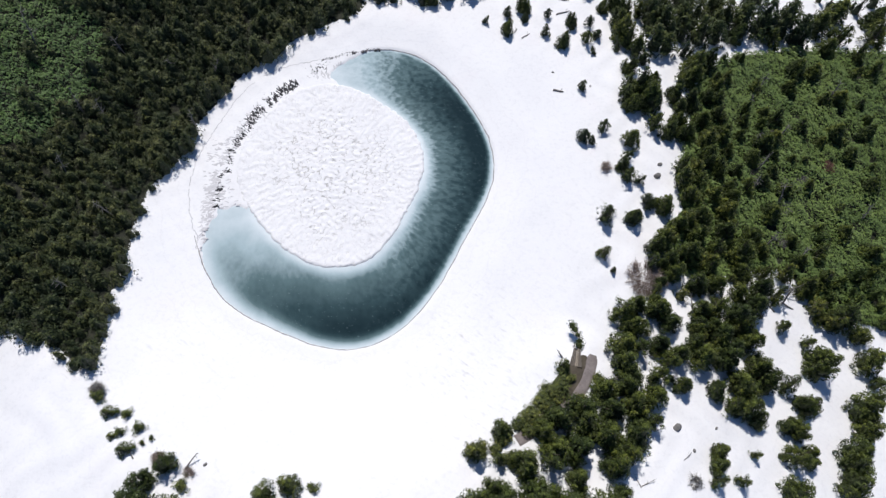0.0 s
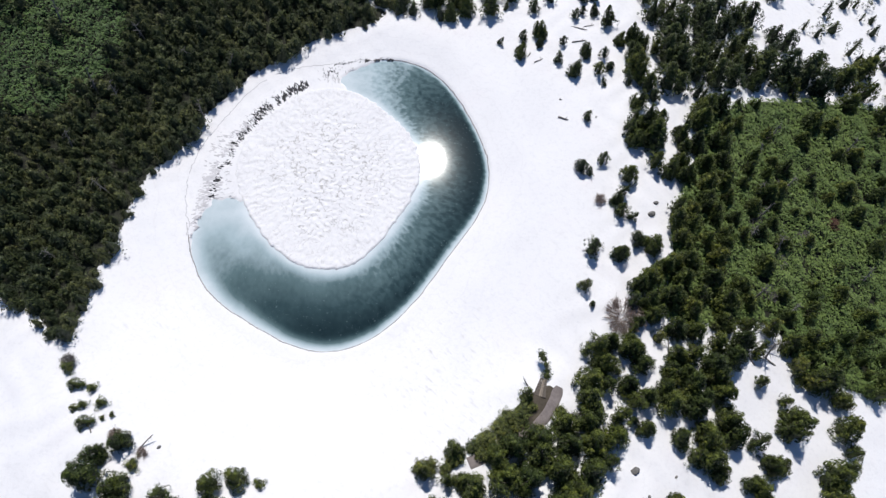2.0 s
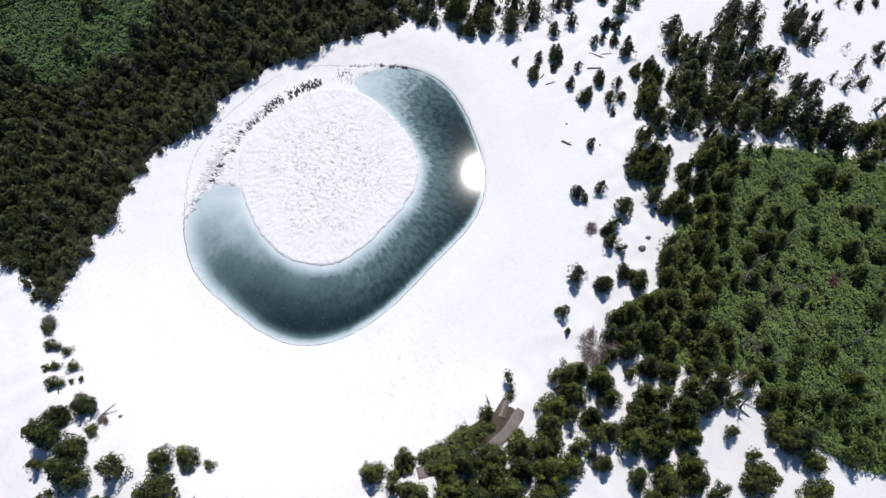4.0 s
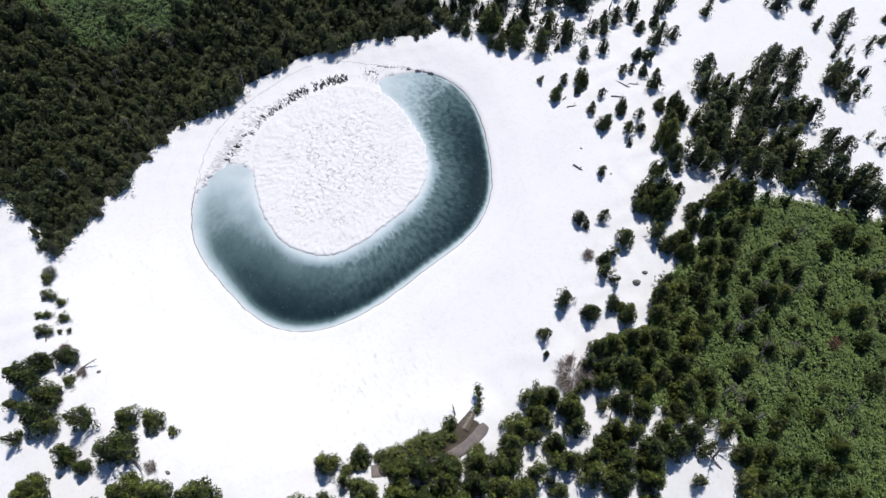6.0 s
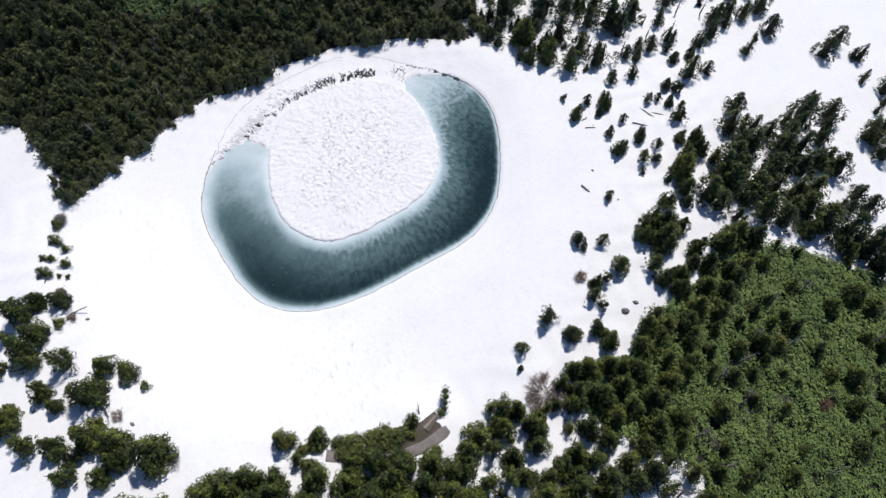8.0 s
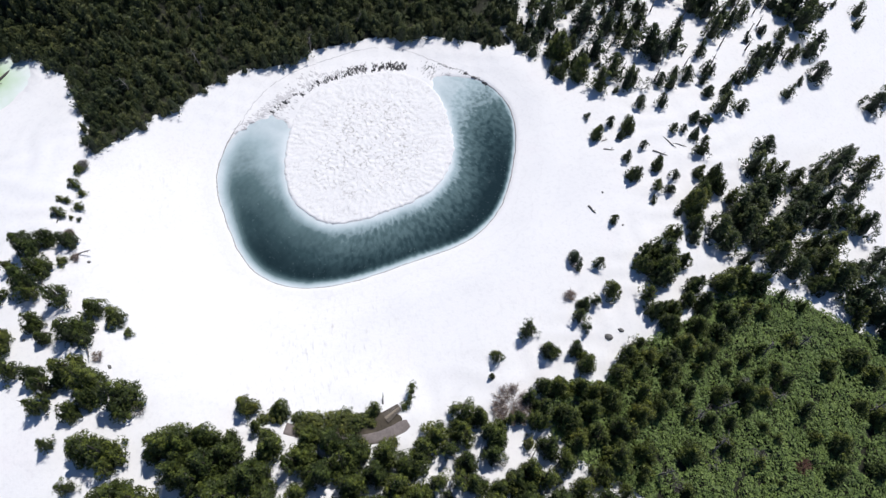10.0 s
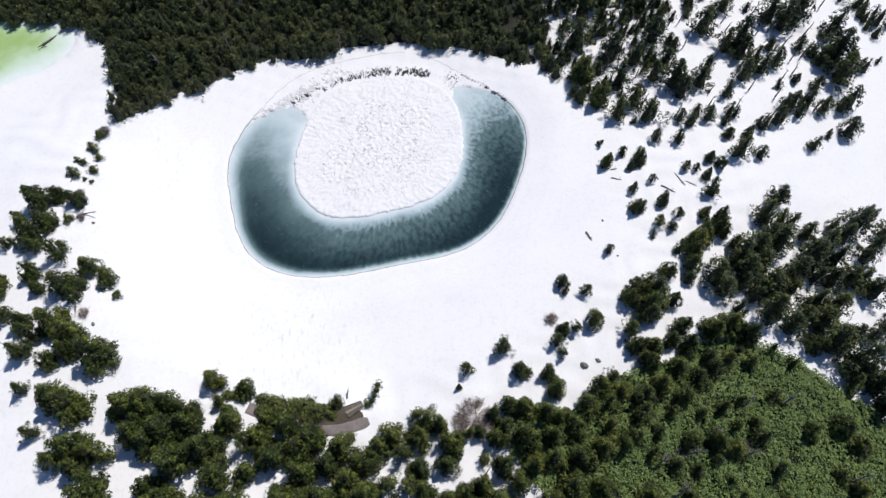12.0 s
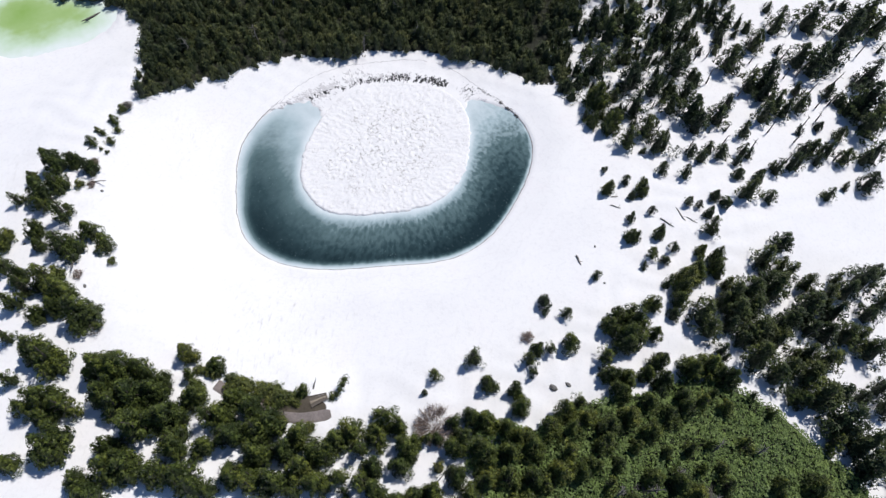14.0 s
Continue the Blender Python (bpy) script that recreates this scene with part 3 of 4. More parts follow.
SPARSE_TREES_A = [
    (5.9, 116.4, 3.0), (10.7, 115.5, 3.0), (15.8, 112.3, 1.6), (18.9, 115.8, 1.7), (42.7, 116.7, 3.4), (-15.4, 118.9, 4.3),
    (-7.5, 122.6, 4.0), (-0.2, 118.2, 3.6), (15.3, 120.9, 1.6), (41.7, 122.2, 2.7), (-26.1, 125.5, 3.0), (-21.0, 126.7, 3.9),
    (-2.5, 125.4, 3.2), (3.3, 125.5, 2.8), (7.7, 127.8, 4.0), (11.0, 126.8, 3.1), (19.0, 126.5, 1.9), (29.5, 124.1, 3.0),
    (32.6, 128.1, 1.7), (-20.9, 133.4, 4.6), (-5.3, 134.8, 3.3), (2.1, 131.0, 2.6), (11.2, 132.7, 2.9), (21.5, 130.7, 2.0),
    (28.3, 134.7, 2.0), (9.5, 137.2, 2.4), (17.0, 135.0, 2.3), (29.2, 138.9, 2.6), (-18.1, 143.9, 4.5),
]
SPARSE_TREES_B = [
    (7.4, 146.1, 3.4), (15.9, 146.3, 3.6), (16.3, 142.5, 3.0), (28.2, 145.6, 2.4), (30.8, 145.1, 1.9), (38.4, 141.4, 2.1),
    (0.3, 147.4, 3.7), (8.9, 149.1, 4.9), (18.0, 152.3, 2.5), (30.1, 149.3, 2.4), (33.4, 151.9, 2.3), (40.7, 153.0, 2.8),
    (-10.7, 156.5, 3.6), (-1.7, 157.4, 2.9), (28.4, 155.3, 2.0), (35.6, 158.8, 3.5), (7.6, 162.9, 3.6), (11.0, 164.0, 4.9),
    (18.5, 161.9, 1.9), (24.7, 163.8, 3.9), (30.0, 163.8, 4.5), (-4.4, 167.8, 3.7), (11.4, 170.0, 4.3), (25.1, 166.4, 5.2),
    (-0.6, 175.7, 4.2), (20.6, 172.9, 4.4), (6.8, 181.4, 4.6), (6.9, 188.0, 5.4),
]
BELT_TREES_A = [
    (31.0, 43.6, 0.6), (39.1, 41.4, 1.4), (41.9, 43.1, 2.3), (38.3, 45.5, 1.9), (41.0, 45.3, 2.3), (45.4, 47.1, 3.1),
    (48.6, 46.3, 2.4), (51.0, 48.0, 2.9), (55.6, 48.1, 3.2), (61.1, 49.3, 2.0), (68.5, 48.2, 1.9), (73.4, 49.8, 2.4),
    (44.2, 52.5, 2.5), (46.6, 54.2, 2.4), (47.8, 51.3, 2.9), (49.0, 55.1, 2.9), (52.7, 52.6, 2.9), (54.6, 52.6, 2.5),
    (58.8, 52.4, 2.6), (47.0, 62.6, 2.8), (48.2, 59.3, 2.5), (52.7, 59.8, 2.6), (54.5, 57.3, 3.0), (56.0, 60.2, 2.3),
    (56.2, 62.4, 2.2), (60.6, 62.9, 2.2), (46.9, 65.5, 2.3), (49.5, 63.3, 2.6),
]
BELT_TREES_B = [
    (50.0, 66.1, 2.6), (52.5, 68.6, 2.8), (54.3, 66.1, 2.6), (58.6, 66.7, 2.1), (45.5, 73.9, 2.2), (49.1, 74.4, 2.4),
    (53.8, 72.6, 3.1), (58.0, 71.1, 2.0), (47.7, 76.7, 2.1), (48.9, 80.2, 1.9), (53.5, 77.7, 2.2), (57.4, 75.2, 2.9),
    (57.4, 79.2, 2.5), (61.4, 75.2, 1.8), (62.7, 79.3, 1.8), (48.6, 83.5, 2.5), (51.2, 82.2, 2.3), (55.1, 84.3, 2.0),
    (57.5, 83.1, 2.5), (58.1, 86.1, 2.5), (71.5, 81.4, 2.1), (52.6, 88.3, 3.2), (53.4, 91.8, 3.3), (58.0, 88.5, 2.1),
    (61.1, 90.0, 2.1), (76.4, 89.6, 2.4), (56.6, 93.6, 3.1),
]
SLOPE_TREES_A = [
    (68.5, 52.6, 1.8), (81.1, 55.5, 2.1), (86.5, 51.9, 2.3), (65.2, 58.3, 2.4), (80.6, 60.3, 1.8), (64.4, 64.8, 1.9),
    (67.6, 67.7, 1.7), (69.6, 64.0, 2.0), (75.6, 65.5, 1.7), (91.2, 67.3, 2.3), (63.4, 70.8, 2.2), (66.4, 74.5, 2.6),
    (68.7, 71.8, 1.7), (72.8, 71.4, 1.6), (76.1, 71.5, 1.6), (87.8, 74.5, 2.2), (69.5, 76.2, 2.2), (76.7, 79.6, 2.4),
    (81.4, 77.4, 1.5), (86.0, 79.3, 2.9),
]
SLOPE_TREES_B = [
    (69.1, 82.6, 1.7), (93.4, 81.0, 2.1), (68.1, 88.3, 2.4), (85.4, 88.4, 1.9), (89.0, 90.0, 2.3), (94.0, 88.4, 2.0),
    (79.9, 96.4, 2.8), (84.2, 95.9, 2.6), (96.0, 98.2, 2.1), (66.5, 104.3, 2.4), (76.6, 104.6, 2.4), (90.7, 104.8, 2.6),
    (98.4, 104.0, 2.9), (101.3, 99.4, 2.6), (95.5, 109.8, 3.3), (105.0, 110.4, 3.4), (90.2, 112.2, 3.3), (96.0, 116.8, 3.4),
    (107.0, 116.9, 3.1),
]
PATH_SHRUBS = [
    (20.2, 24.9, 1.7), (18.9, 21.7, 2.5), (16.5, 19.9, 2.1), (14.5, 17.5, 2.2), (12.0, 15.9, 1.9), (9.8, 14.1, 1.8),
    (26.1, 23.6, 1.5), (27.2, 20.6, 2.2), (21.3, 23.5, 1.3), (25.8, 21.3, 1.9), (28.1, 18.6, 1.8), (17.5, 21.2, 2.3),
    (22.7, 20.1, 1.5), (9.4, 14.1, 2.5), (8.3, 11.8, 1.6), (10.1, 10.4, 1.6), (13.8, 17.1, 2.2), (16.1, 19.2, 2.1), (13.7, 14.7, 1.8), (18.4, 20.2, 2.0), (19.7, 22.8, 2.0), (15.9, 15.7, 2.0),
]


# ---- trees ----
def crown_arrays(rng, clumps, blades, peak=0.7, ragged=0.25, leaders=1, grain=1.0, core=0.6, bare=0.0):
    """A conifer's crown, 1 m in half width and 2 m high: rounded tufts of needles on uneven boughs, over one or more leaders.
    Returns vertices, triangles and how fresh the growth is at each vertex."""
    verts, faces, tips = [], [], []
    turn0 = rng.uniform(0, 6.28)
    stems = [(0.0, 0.0, 1.0, 1.0)]
    if leaders > 1:
        stems = [(0.15 * math.cos(turn0), 0.15 * math.sin(turn0), 0.76, 1.0)]
        for k in range(leaders - 1):
            a, out = turn0 + 6.283 * (k + rng.uniform(0.15, 0.85)) / (leaders - 1), rng.uniform(0.35, 0.62)
            stems.append((math.cos(a) * out, math.sin(a) * out, rng.uniform(0.40, 0.62), rng.uniform(0.45, 0.9)))
    total = sum(w ** 1.6 for _, _, w, _ in stems)
    for sx, sy, wide0, tall0 in stems:
        lean = rng.uniform(-0.14, 0.14), rng.uniform(-0.14, 0.14)
        skew, skew2 = rng.uniform(0, 6.28), rng.uniform(0, 6.28)
        n = max(9, round(clumps * wide0 ** 1.6 / total))
        for k in range(n):
            h = bare + (1 - bare) * ((k + rng.uniform(0.1, 0.9)) / n) ** 1.1
            a = 2.4 * k + rng.uniform(-0.6, 0.6)
            lobe = 1 + ragged * (0.5 * math.sin(2 * a + skew) + 0.5 * math.sin(3 * a + skew2 + 4 * h))
            far = min(1.12, wide0 * max(0.06, (1 - h ** 1.3) ** peak) * lobe * rng.uniform(1 - 0.9 * ragged, 1 + 0.5 * ragged))
            tuft = grain * rng.uniform(0.10, 0.21) * (0.62 + 0.38 * wide0) * (1 - 0.3 * h)
            ca, sa = math.cos(a), math.sin(a)
            cx, cy = sx + lean[0] * h + ca * max(0.0, far - 0.7 * tuft), sy + lean[1] * h + sa * max(0.0, far - 0.7 * tuft)
            cz = 1.80 * h * tall0 + rng.uniform(0.0, 0.25) * far
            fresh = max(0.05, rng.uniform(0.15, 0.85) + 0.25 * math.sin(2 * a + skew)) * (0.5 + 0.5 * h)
            for _ in range(blades):
                # a point on the tuft's upper and outer side
                u, t = rng.uniform(-0.45, 1.0), rng.uniform(0, 6.28)
                q = math.sqrt(1 - u * u)
                nx, ny, nz = q * math.cos(t) + 0.25 * ca, q * math.sin(t) + 0.25 * sa, u
                x, y, z = cx + nx * tuft * 1.1, cy + ny * tuft * 1.1, cz + nz * tuft * 0.85
                size = tuft * rng.uniform(0.34, 0.66)
                if rng.random() < 0.3:
                    # a spray that sticks out of the tuft
                    b = math.atan2(ny, nx) + rng.uniform(-0.5, 0.5)
                    cb, sb, w = math.cos(b), math.sin(b), 0.22 * size
                    tri = [(x - sb * w, y + cb * w, z), (x + sb * w, y - cb * w, z), (x + cb * size * 1.4, y + sb * size * 1.4, z + rng.uniform(-0.1, 0.6) * size)]
                else:
                    d = Vector((nx + rng.gauss(0, 0.22), ny + rng.gauss(0, 0.22), nz + 0.15 + rng.gauss(0, 0.22)))
                    e = d.orthogonal().normalized()
                    g = d.normalized().cross(e)
                    c, w = math.cos(t * 3), math.sin(t * 3)
                    e, g = (e * c + g * w) * size, (g * c - e * w) * size
                    tri = [(x + e.x, y + e.y, z + e.z), (x - 0.6 * e.x + 0.7 * g.x, y - 0.6 * e.y + 0.7 * g.y, z - 0.6 * e.z + 0.7 * g.z), (x - 0.6 * e.x - 0.7 * g.x, y - 0.6 * e.y - 0.7 * g.y, z - 0.6 * e.z - 0.7 * g.z)]
                i = len(verts)
                verts += tri
                faces.append((i, i + 1, i + 2))
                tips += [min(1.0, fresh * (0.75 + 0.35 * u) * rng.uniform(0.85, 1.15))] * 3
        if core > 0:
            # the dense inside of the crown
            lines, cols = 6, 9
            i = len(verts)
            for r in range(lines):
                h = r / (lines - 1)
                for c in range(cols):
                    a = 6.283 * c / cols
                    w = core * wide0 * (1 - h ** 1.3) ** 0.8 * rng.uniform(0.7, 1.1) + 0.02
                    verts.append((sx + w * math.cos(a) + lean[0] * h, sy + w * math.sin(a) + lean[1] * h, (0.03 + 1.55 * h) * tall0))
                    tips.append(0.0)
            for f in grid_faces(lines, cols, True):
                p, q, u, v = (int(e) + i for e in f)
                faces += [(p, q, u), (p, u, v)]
    return np.array(verts, dtype=np.float32), np.array(faces, dtype=np.int32), np.array(tips, dtype=np.float32)


def crown_mesh(v, f, tip, material):
    me = mesh_of("crown", v, f, material)
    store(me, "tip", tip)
    return me


def tube_arrays(points, radii, sides=7):
    """A tapered, bent tube along points, closed at its tip."""
    verts, faces = [], []
    for k, (p, r) in enumerate(zip(points, radii)):
        p = Vector(p)
        way = (Vector(points[min(k + 1, len(points) - 1)]) - Vector(points[max(k - 1, 0)])).normalized()
        u = way.orthogonal().normalized()
        v = way.cross(u)
        for c in range(sides):
            a = 6.283 * c / sides
            verts.append(p + u * (r * math.cos(a)) + v * (r * math.sin(a)))
    faces = [tuple(int(i) for i in f) for f in grid_faces(len(points), sides, True)]
    return [tuple(v) for v in verts], faces


def joined(pieces):
    verts, faces, at = [], [], 0
    for v, f in pieces:
        verts += list(v)
        faces += [tuple(i + at for i in face) for face in f]
        at += len(v)
    return verts, faces


def trunk_mesh(rng, name="trunk", thick=0.09):
    bend = rng.uniform(-0.06, 0.06)
    pts = [(0, 0, -0.25), (bend * 0.3, 0, 0.3), (bend, bend, 0.9), (bend * 0.5, bend * 1.5, 1.5), (0, bend, 1.95)]
    pieces = [tube_arrays(pts, [thick * 1.25, thick, thick * 0.75, thick * 0.45, 0.012])]
    for k in range(7):
        a, h = rng.uniform(0, 6.28), rng.uniform(0.25, 1.4)
        out = 0.75 * (1 - h / 2.2)
        pieces.append(tube_arrays([(bend * 0.5, bend * 0.5, h), (math.cos(a) * out * 0.5, math.sin(a) * out * 0.5, h + 0.08), (math.cos(a) * out, math.sin(a) * out, h + 0.2)], [0.03, 0.02, 0.006], 5))
    v, f = joined(pieces)
    return mesh_of(name, v, f, BARK, True)


rng = random.Random(7)
POINTED, BROAD, RAGGED, DWARF, SHRUB = (0, 1, 2), (3, 4, 5, 6), (7, 8), 9, (10, 11, 12, 13)
TREE_KINDS = []
for style in range(14):
    if style in POINTED or style in SHRUB[:2]:      # one leader
        v, f, tip = crown_arrays(rng, 130, 24, peak=rng.uniform(0.75, 1.0), ragged=0.24)
    elif style in BROAD:    # several leaders
        v, f, tip = crown_arrays(rng, 190, 22, peak=rng.uniform(0.6, 0.8), ragged=0.28, leaders=rng.choice((3, 4, 5)))
    elif style in RAGGED or style == SHRUB[3]:   # two leaders, gaps between the boughs
        v, f, tip = crown_arrays(rng, 105, 22, peak=0.75, ragged=0.42, core=0.35, leaders=2, bare=0.06)
    elif style == DWARF:  # low and mounded
        v, f, tip = crown_arrays(rng, 150, 22, peak=0.45, ragged=0.25, leaders=5, grain=0.85)
    else:              # loose and dark
        v, f, tip = crown_arrays(rng, 95, 22, peak=0.8, ragged=0.36, core=0.35, bare=0.1)
    thing = new("fir_tree")
    part("trunk", trunk_mesh(rng), thing)
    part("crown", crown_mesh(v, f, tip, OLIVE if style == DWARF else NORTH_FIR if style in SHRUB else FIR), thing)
    thing.location = (0, -3000 - 20 * style, -200)
    TREE_KINDS.append(thing)


def plant(kind, x, y, half, tall, label, group, category="tree", name="fir_tree", lean=4):
    """A tree on the snow: half its crown's width, and its height."""
    m = Matrix.LocRotScale((x, y, ground_height(x, y)), Euler((radians(rng.gauss(0, lean)), radians(rng.gauss(0, lean)), rng.uniform(0, 6.28))), (half * 0.93, half * 0.93, tall / 2))
    ob = copy_thing(TREE_KINDS[kind], m)
    ob.name = name
    return tagged(ob, label, category, group)


for rows, group, what in (
        (SADDLE_TREES_A + SADDLE_TREES_B, "trees on the snowy saddle", "on the snowy saddle"),
        (NEAR_TREES, "trees of the near wood", "in the near wood on snow"),
        (DECK_TREES, "trees round the path", "beside the earthen path"),
        (SOUTH_WOOD_TREES_A + SOUTH_WOOD_TREES_B + SOUTH_WOOD_TREES_C, "trees of the south wood", "in the south wood on snow"),
        (EAST_EDGE_TREES_A + EAST_EDGE_TREES_B, "trees along the snowfield's east edge", "at the edge of the snowfield"),
        (BELT_TREES_A + BELT_TREES_B, "trees of the dark belt", "in the belt beside bamboo grass"),
        (SLOPE_TREES_A + SLOPE_TREES_B, "firs on the bamboo slope", "rising from bamboo grass")):
    for x, y, half in rows:
        size = "low dark green fir" if half < 1.3 else "dark green fir, spreading boughs," if half < 2.8 else "broad dark green fir"
        on_slope, on_saddle = "rising" in what, "saddle" in what
        kind = rng.choice(RAGGED if on_saddle and half < 1.45 else POINTED + RAGGED if on_slope or half < 1.6 else (0,) + BROAD + RAGGED if half < 3 else BROAD)
        tall = 1.3 * half + 0.4 if on_saddle and half < 1.45 else (2.0 if on_slope else 2.2) * half + 0.9
        plant(kind, x, y, half * (1.06 if on_slope else 1.25 if on_saddle and half < 1.45 else 1.0), tall, size + " " + what, group)
for x, y, half in SNOWFIELD_SHRUBS:
    plant(rng.choice(SHRUB + SHRUB[3:]), x, y, half, 2.2 * half + 0.5, "small ragged dark fir standing out of open snow", "shrubs on the open snowfield", "shrub", "fir_shrub", 12)
for x, y, half in PATH_SHRUBS:
    plant(DWARF, x, y, half * 0.9, 0.75 * half + 0.6, "low mounded olive-green dwarf pine beside the earthen path", "dwarf pines by the path", "shrub", "dwarf_pine", 3)
for thing in TREE_KINDS:
    for ob in (*thing.children, thing):
        bpy.data.objects.remove(ob)


def scatter(poly, step, keep=0.0, seed=1):
    """Points of a jittered grid inside poly, no nearer to its edge than keep."""
    r = random.Random(seed)
    xs, ys = [p[0] for p in poly], [p[1] for p in poly]
    out = []
    y = min(ys)
    while y < max(ys):
        x = min(xs)
        while x < max(xs):
            px, py = x + r.uniform(-0.42, 0.42) * step, y + r.uniform(-0.42, 0.42) * step
            if inside(poly, px, py) and (keep <= 0 or edge_distance(poly, px, py) > keep):
                out.append((px, py))
            x += step
        y += step * 0.9
    return out


def build_wood(name, points, label, low, high, seed, material=WOODLAND, lift=0.3, slim=1.0, open_share=0.0, trees=(), broad=1.0):
    """Many trees in one mesh, each with a tone of its own; trees: those of known place and half width."""
    r = random.Random(seed)
    kinds = [crown_arrays(r, 40, 12, peak=r.uniform(0.6, 0.9), ragged=0.3, grain=1.3, leaders=1 + (k % 2)) for k in range(9)]
    kinds_open = [crown_arrays(r, 32, 14, peak=0.8, ragged=0.45, grain=1.15, core=0.0 if k % 2 else 0.3, bare=0.12) for k in range(6)]
    vs, fs, ts, tones, at = [], [], [], [], 0
    single = [crown_arrays(r, 88, 20, peak=r.uniform(0.7, 0.9), ragged=0.34, core=0.45, leaders=1 + (k % 2), bare=0.04) for k in range(8)] if trees else []
    for x, y, own in [(x, y, 0.0) for x, y in points] + list(trees):
        v, f, tip = r.choice(single if own else kinds_open if r.random() < open_share else kinds)
        half = own * broad or r.uniform(low, high) * (1 + 0.25 * noise.noise((x * 0.11, y * 0.11, 6)))
        tall = 2.1 * half + 0.9 if own else slim * half * r.uniform(1.3, 2.3) + 0.6
        a = r.uniform(0, 6.28)
        c, s = math.cos(a) * half, math.sin(a) * half
        w = np.empty_like(v)
        w[:, 0] = v[:, 0] * c - v[:, 1] * s + x
        w[:, 1] = v[:, 0] * s + v[:, 1] * c + y
        w[:, 2] = v[:, 2] * tall / 2 + hills(x, y) + lift
        vs.append(w)
        fs.append(f + at)
        ts.append(tip)
        tones.append(np.full(len(v), r.random()))
        at += len(v)
    me = mesh_of(name, np.concatenate(vs), np.concatenate(fs), material)
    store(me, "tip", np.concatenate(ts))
    store(me, "tone", np.concatenate(tones))
    tagged(new(name, me), label, "forest", kind="stuff")


ALL_TREES = SADDLE_TREES_A + SADDLE_TREES_B + NEAR_TREES + DECK_TREES + SOUTH_WOOD_TREES_A + SOUTH_WOOD_TREES_B + SOUTH_WOOD_TREES_C + SNOWFIELD_SHRUBS + EAST_EDGE_TREES_A + EAST_EDGE_TREES_B + EAST_WOOD_TREES_A + EAST_WOOD_TREES_B + SPARSE_TREES_A + SPARSE_TREES_B + BELT_TREES_A + BELT_TREES_B + SLOPE_TREES_A + SLOPE_TREES_B
hill_points = []
for x, y in scatter(FOREST_EDGE, 2.1, 0.6, 3):
    fray = edge_distance(NORTH_FRAY, x, y)
    if x > -125 + 0.25 * max(0, y - 90) and y < 172 - 0.35 * max(0, -40 - x) and not (edge_distance(HILL_SASA, x, y) > 1.5 and noise.noise((x * 0.17, y * 0.17, 9)) + 0.5 * noise.noise((x * 0.6, y * 0.6, 4)) > -0.22) and not (fray > 0 and noise.noise((x * 0.1, y * 0.1, 7)) > 0.4 + 0.25 * (fray - 3)):
        hill_points.append((x, y))
hill_points += [(-72.6, 59.4), (-70.6, 60.4), (-74.3, 57.7), (-71.8, 57.2), (-74.6, 60.8)]
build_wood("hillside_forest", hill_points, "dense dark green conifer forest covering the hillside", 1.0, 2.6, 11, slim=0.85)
pick = random.Random(21)
belt_points = []
for x, y in scatter(SASA_EDGE, 2.9, 0.8, 8):
    if x > 105:
        continue
    west = x - 46 - max(0.0, (y - 62) * 0.28) + max(0.0, (52 - y) * 0.6)
    if pick.random() < 0.7 * smooth((17 - west) / 13) + 0.10 * smooth(0.3 + 1.6 * noise.noise((x * 0.09, y * 0.09, 4))) + 0.8 * smooth((52 - y) / 8) * smooth((x - 60) / 6) and all(math.hypot(x - a, y - b) > 0.75 * c + 1 for a, b, c in ALL_TREES):
        belt_points.append((x, y))
build_wood("conifer_thicket", belt_points, "dark green conifers rising from the bamboo grass slope", 1.1, 2.2, 13, SLOPE_FIR, 0.8, 1.3)


# open woods on the snow beyond the single trees
north_points = []
for x, y in scatter([(-67, 200), (-38, 125), (-26, 113), (-15, 106.2), (-11, 106.5), (0, 106.5), (8, 110), (22, 126), (32, 150), (45, 175), (30, 215)], 2.7, 0.0, 9):
    from_forest = (x + 12) * 0.93 + (y - 108) * 0.36
    gap = noise.noise((x * 0.11, y * 0.11, 3)) + 0.5 * noise.noise((x * 0.3, y * 0.3, 5))
    if pick.random() < (0.40 * smooth(0.5 + 1.8 * gap) + 0.7 * smooth((30 - from_forest + 18 * gap) / 20)) * (0.3 if y < 185 and from_forest > 22 else 1.0) and all(math.hypot(x - a, y - b) > 0.55 * c + 0.9 for a, b, c in ALL_TREES):
        north_points.append((x, y))
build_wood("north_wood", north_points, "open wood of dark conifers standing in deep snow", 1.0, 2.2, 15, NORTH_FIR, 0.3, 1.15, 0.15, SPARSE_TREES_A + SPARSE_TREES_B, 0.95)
east_points = [(x, y) for x, y in scatter([(70, 103), (125, 108), (130, 180), (80, 180), (68, 150), (82, 132), (77, 117)], 4.0, 0.0, 10)
               if pick.random() < 0.3 and all(math.hypot(x - a, y - b) > 0.7 * c + 1.2 for a, b, c in ALL_TREES)]
build_wood("east_wood", east_points, "open wood of dark conifers on the snowy slope", 1.0, 2.1, 16, NORTH_FIR, 0.3, 1.3, 0.5, EAST_WOOD_TREES_A + EAST_WOOD_TREES_B, 1.15)
south_points = [(x, y) for x, y in scatter([(45, 44), (60, 46), (68, 45), (66, 38), (60, 36), (57, 31), (49, 30), (44, 36), (40, 40)], 3.4, 0.3, 12)
                if pick.random() < 0.2 and all(math.hypot(x - a, y - b) > 0.6 * c + 1.0 for a, b, c in ALL_TREES)]
build_wood("south_thicket", south_points, "dark green conifer thicket between snow and bamboo grass", 1.1, 2.0, 18, FIR)


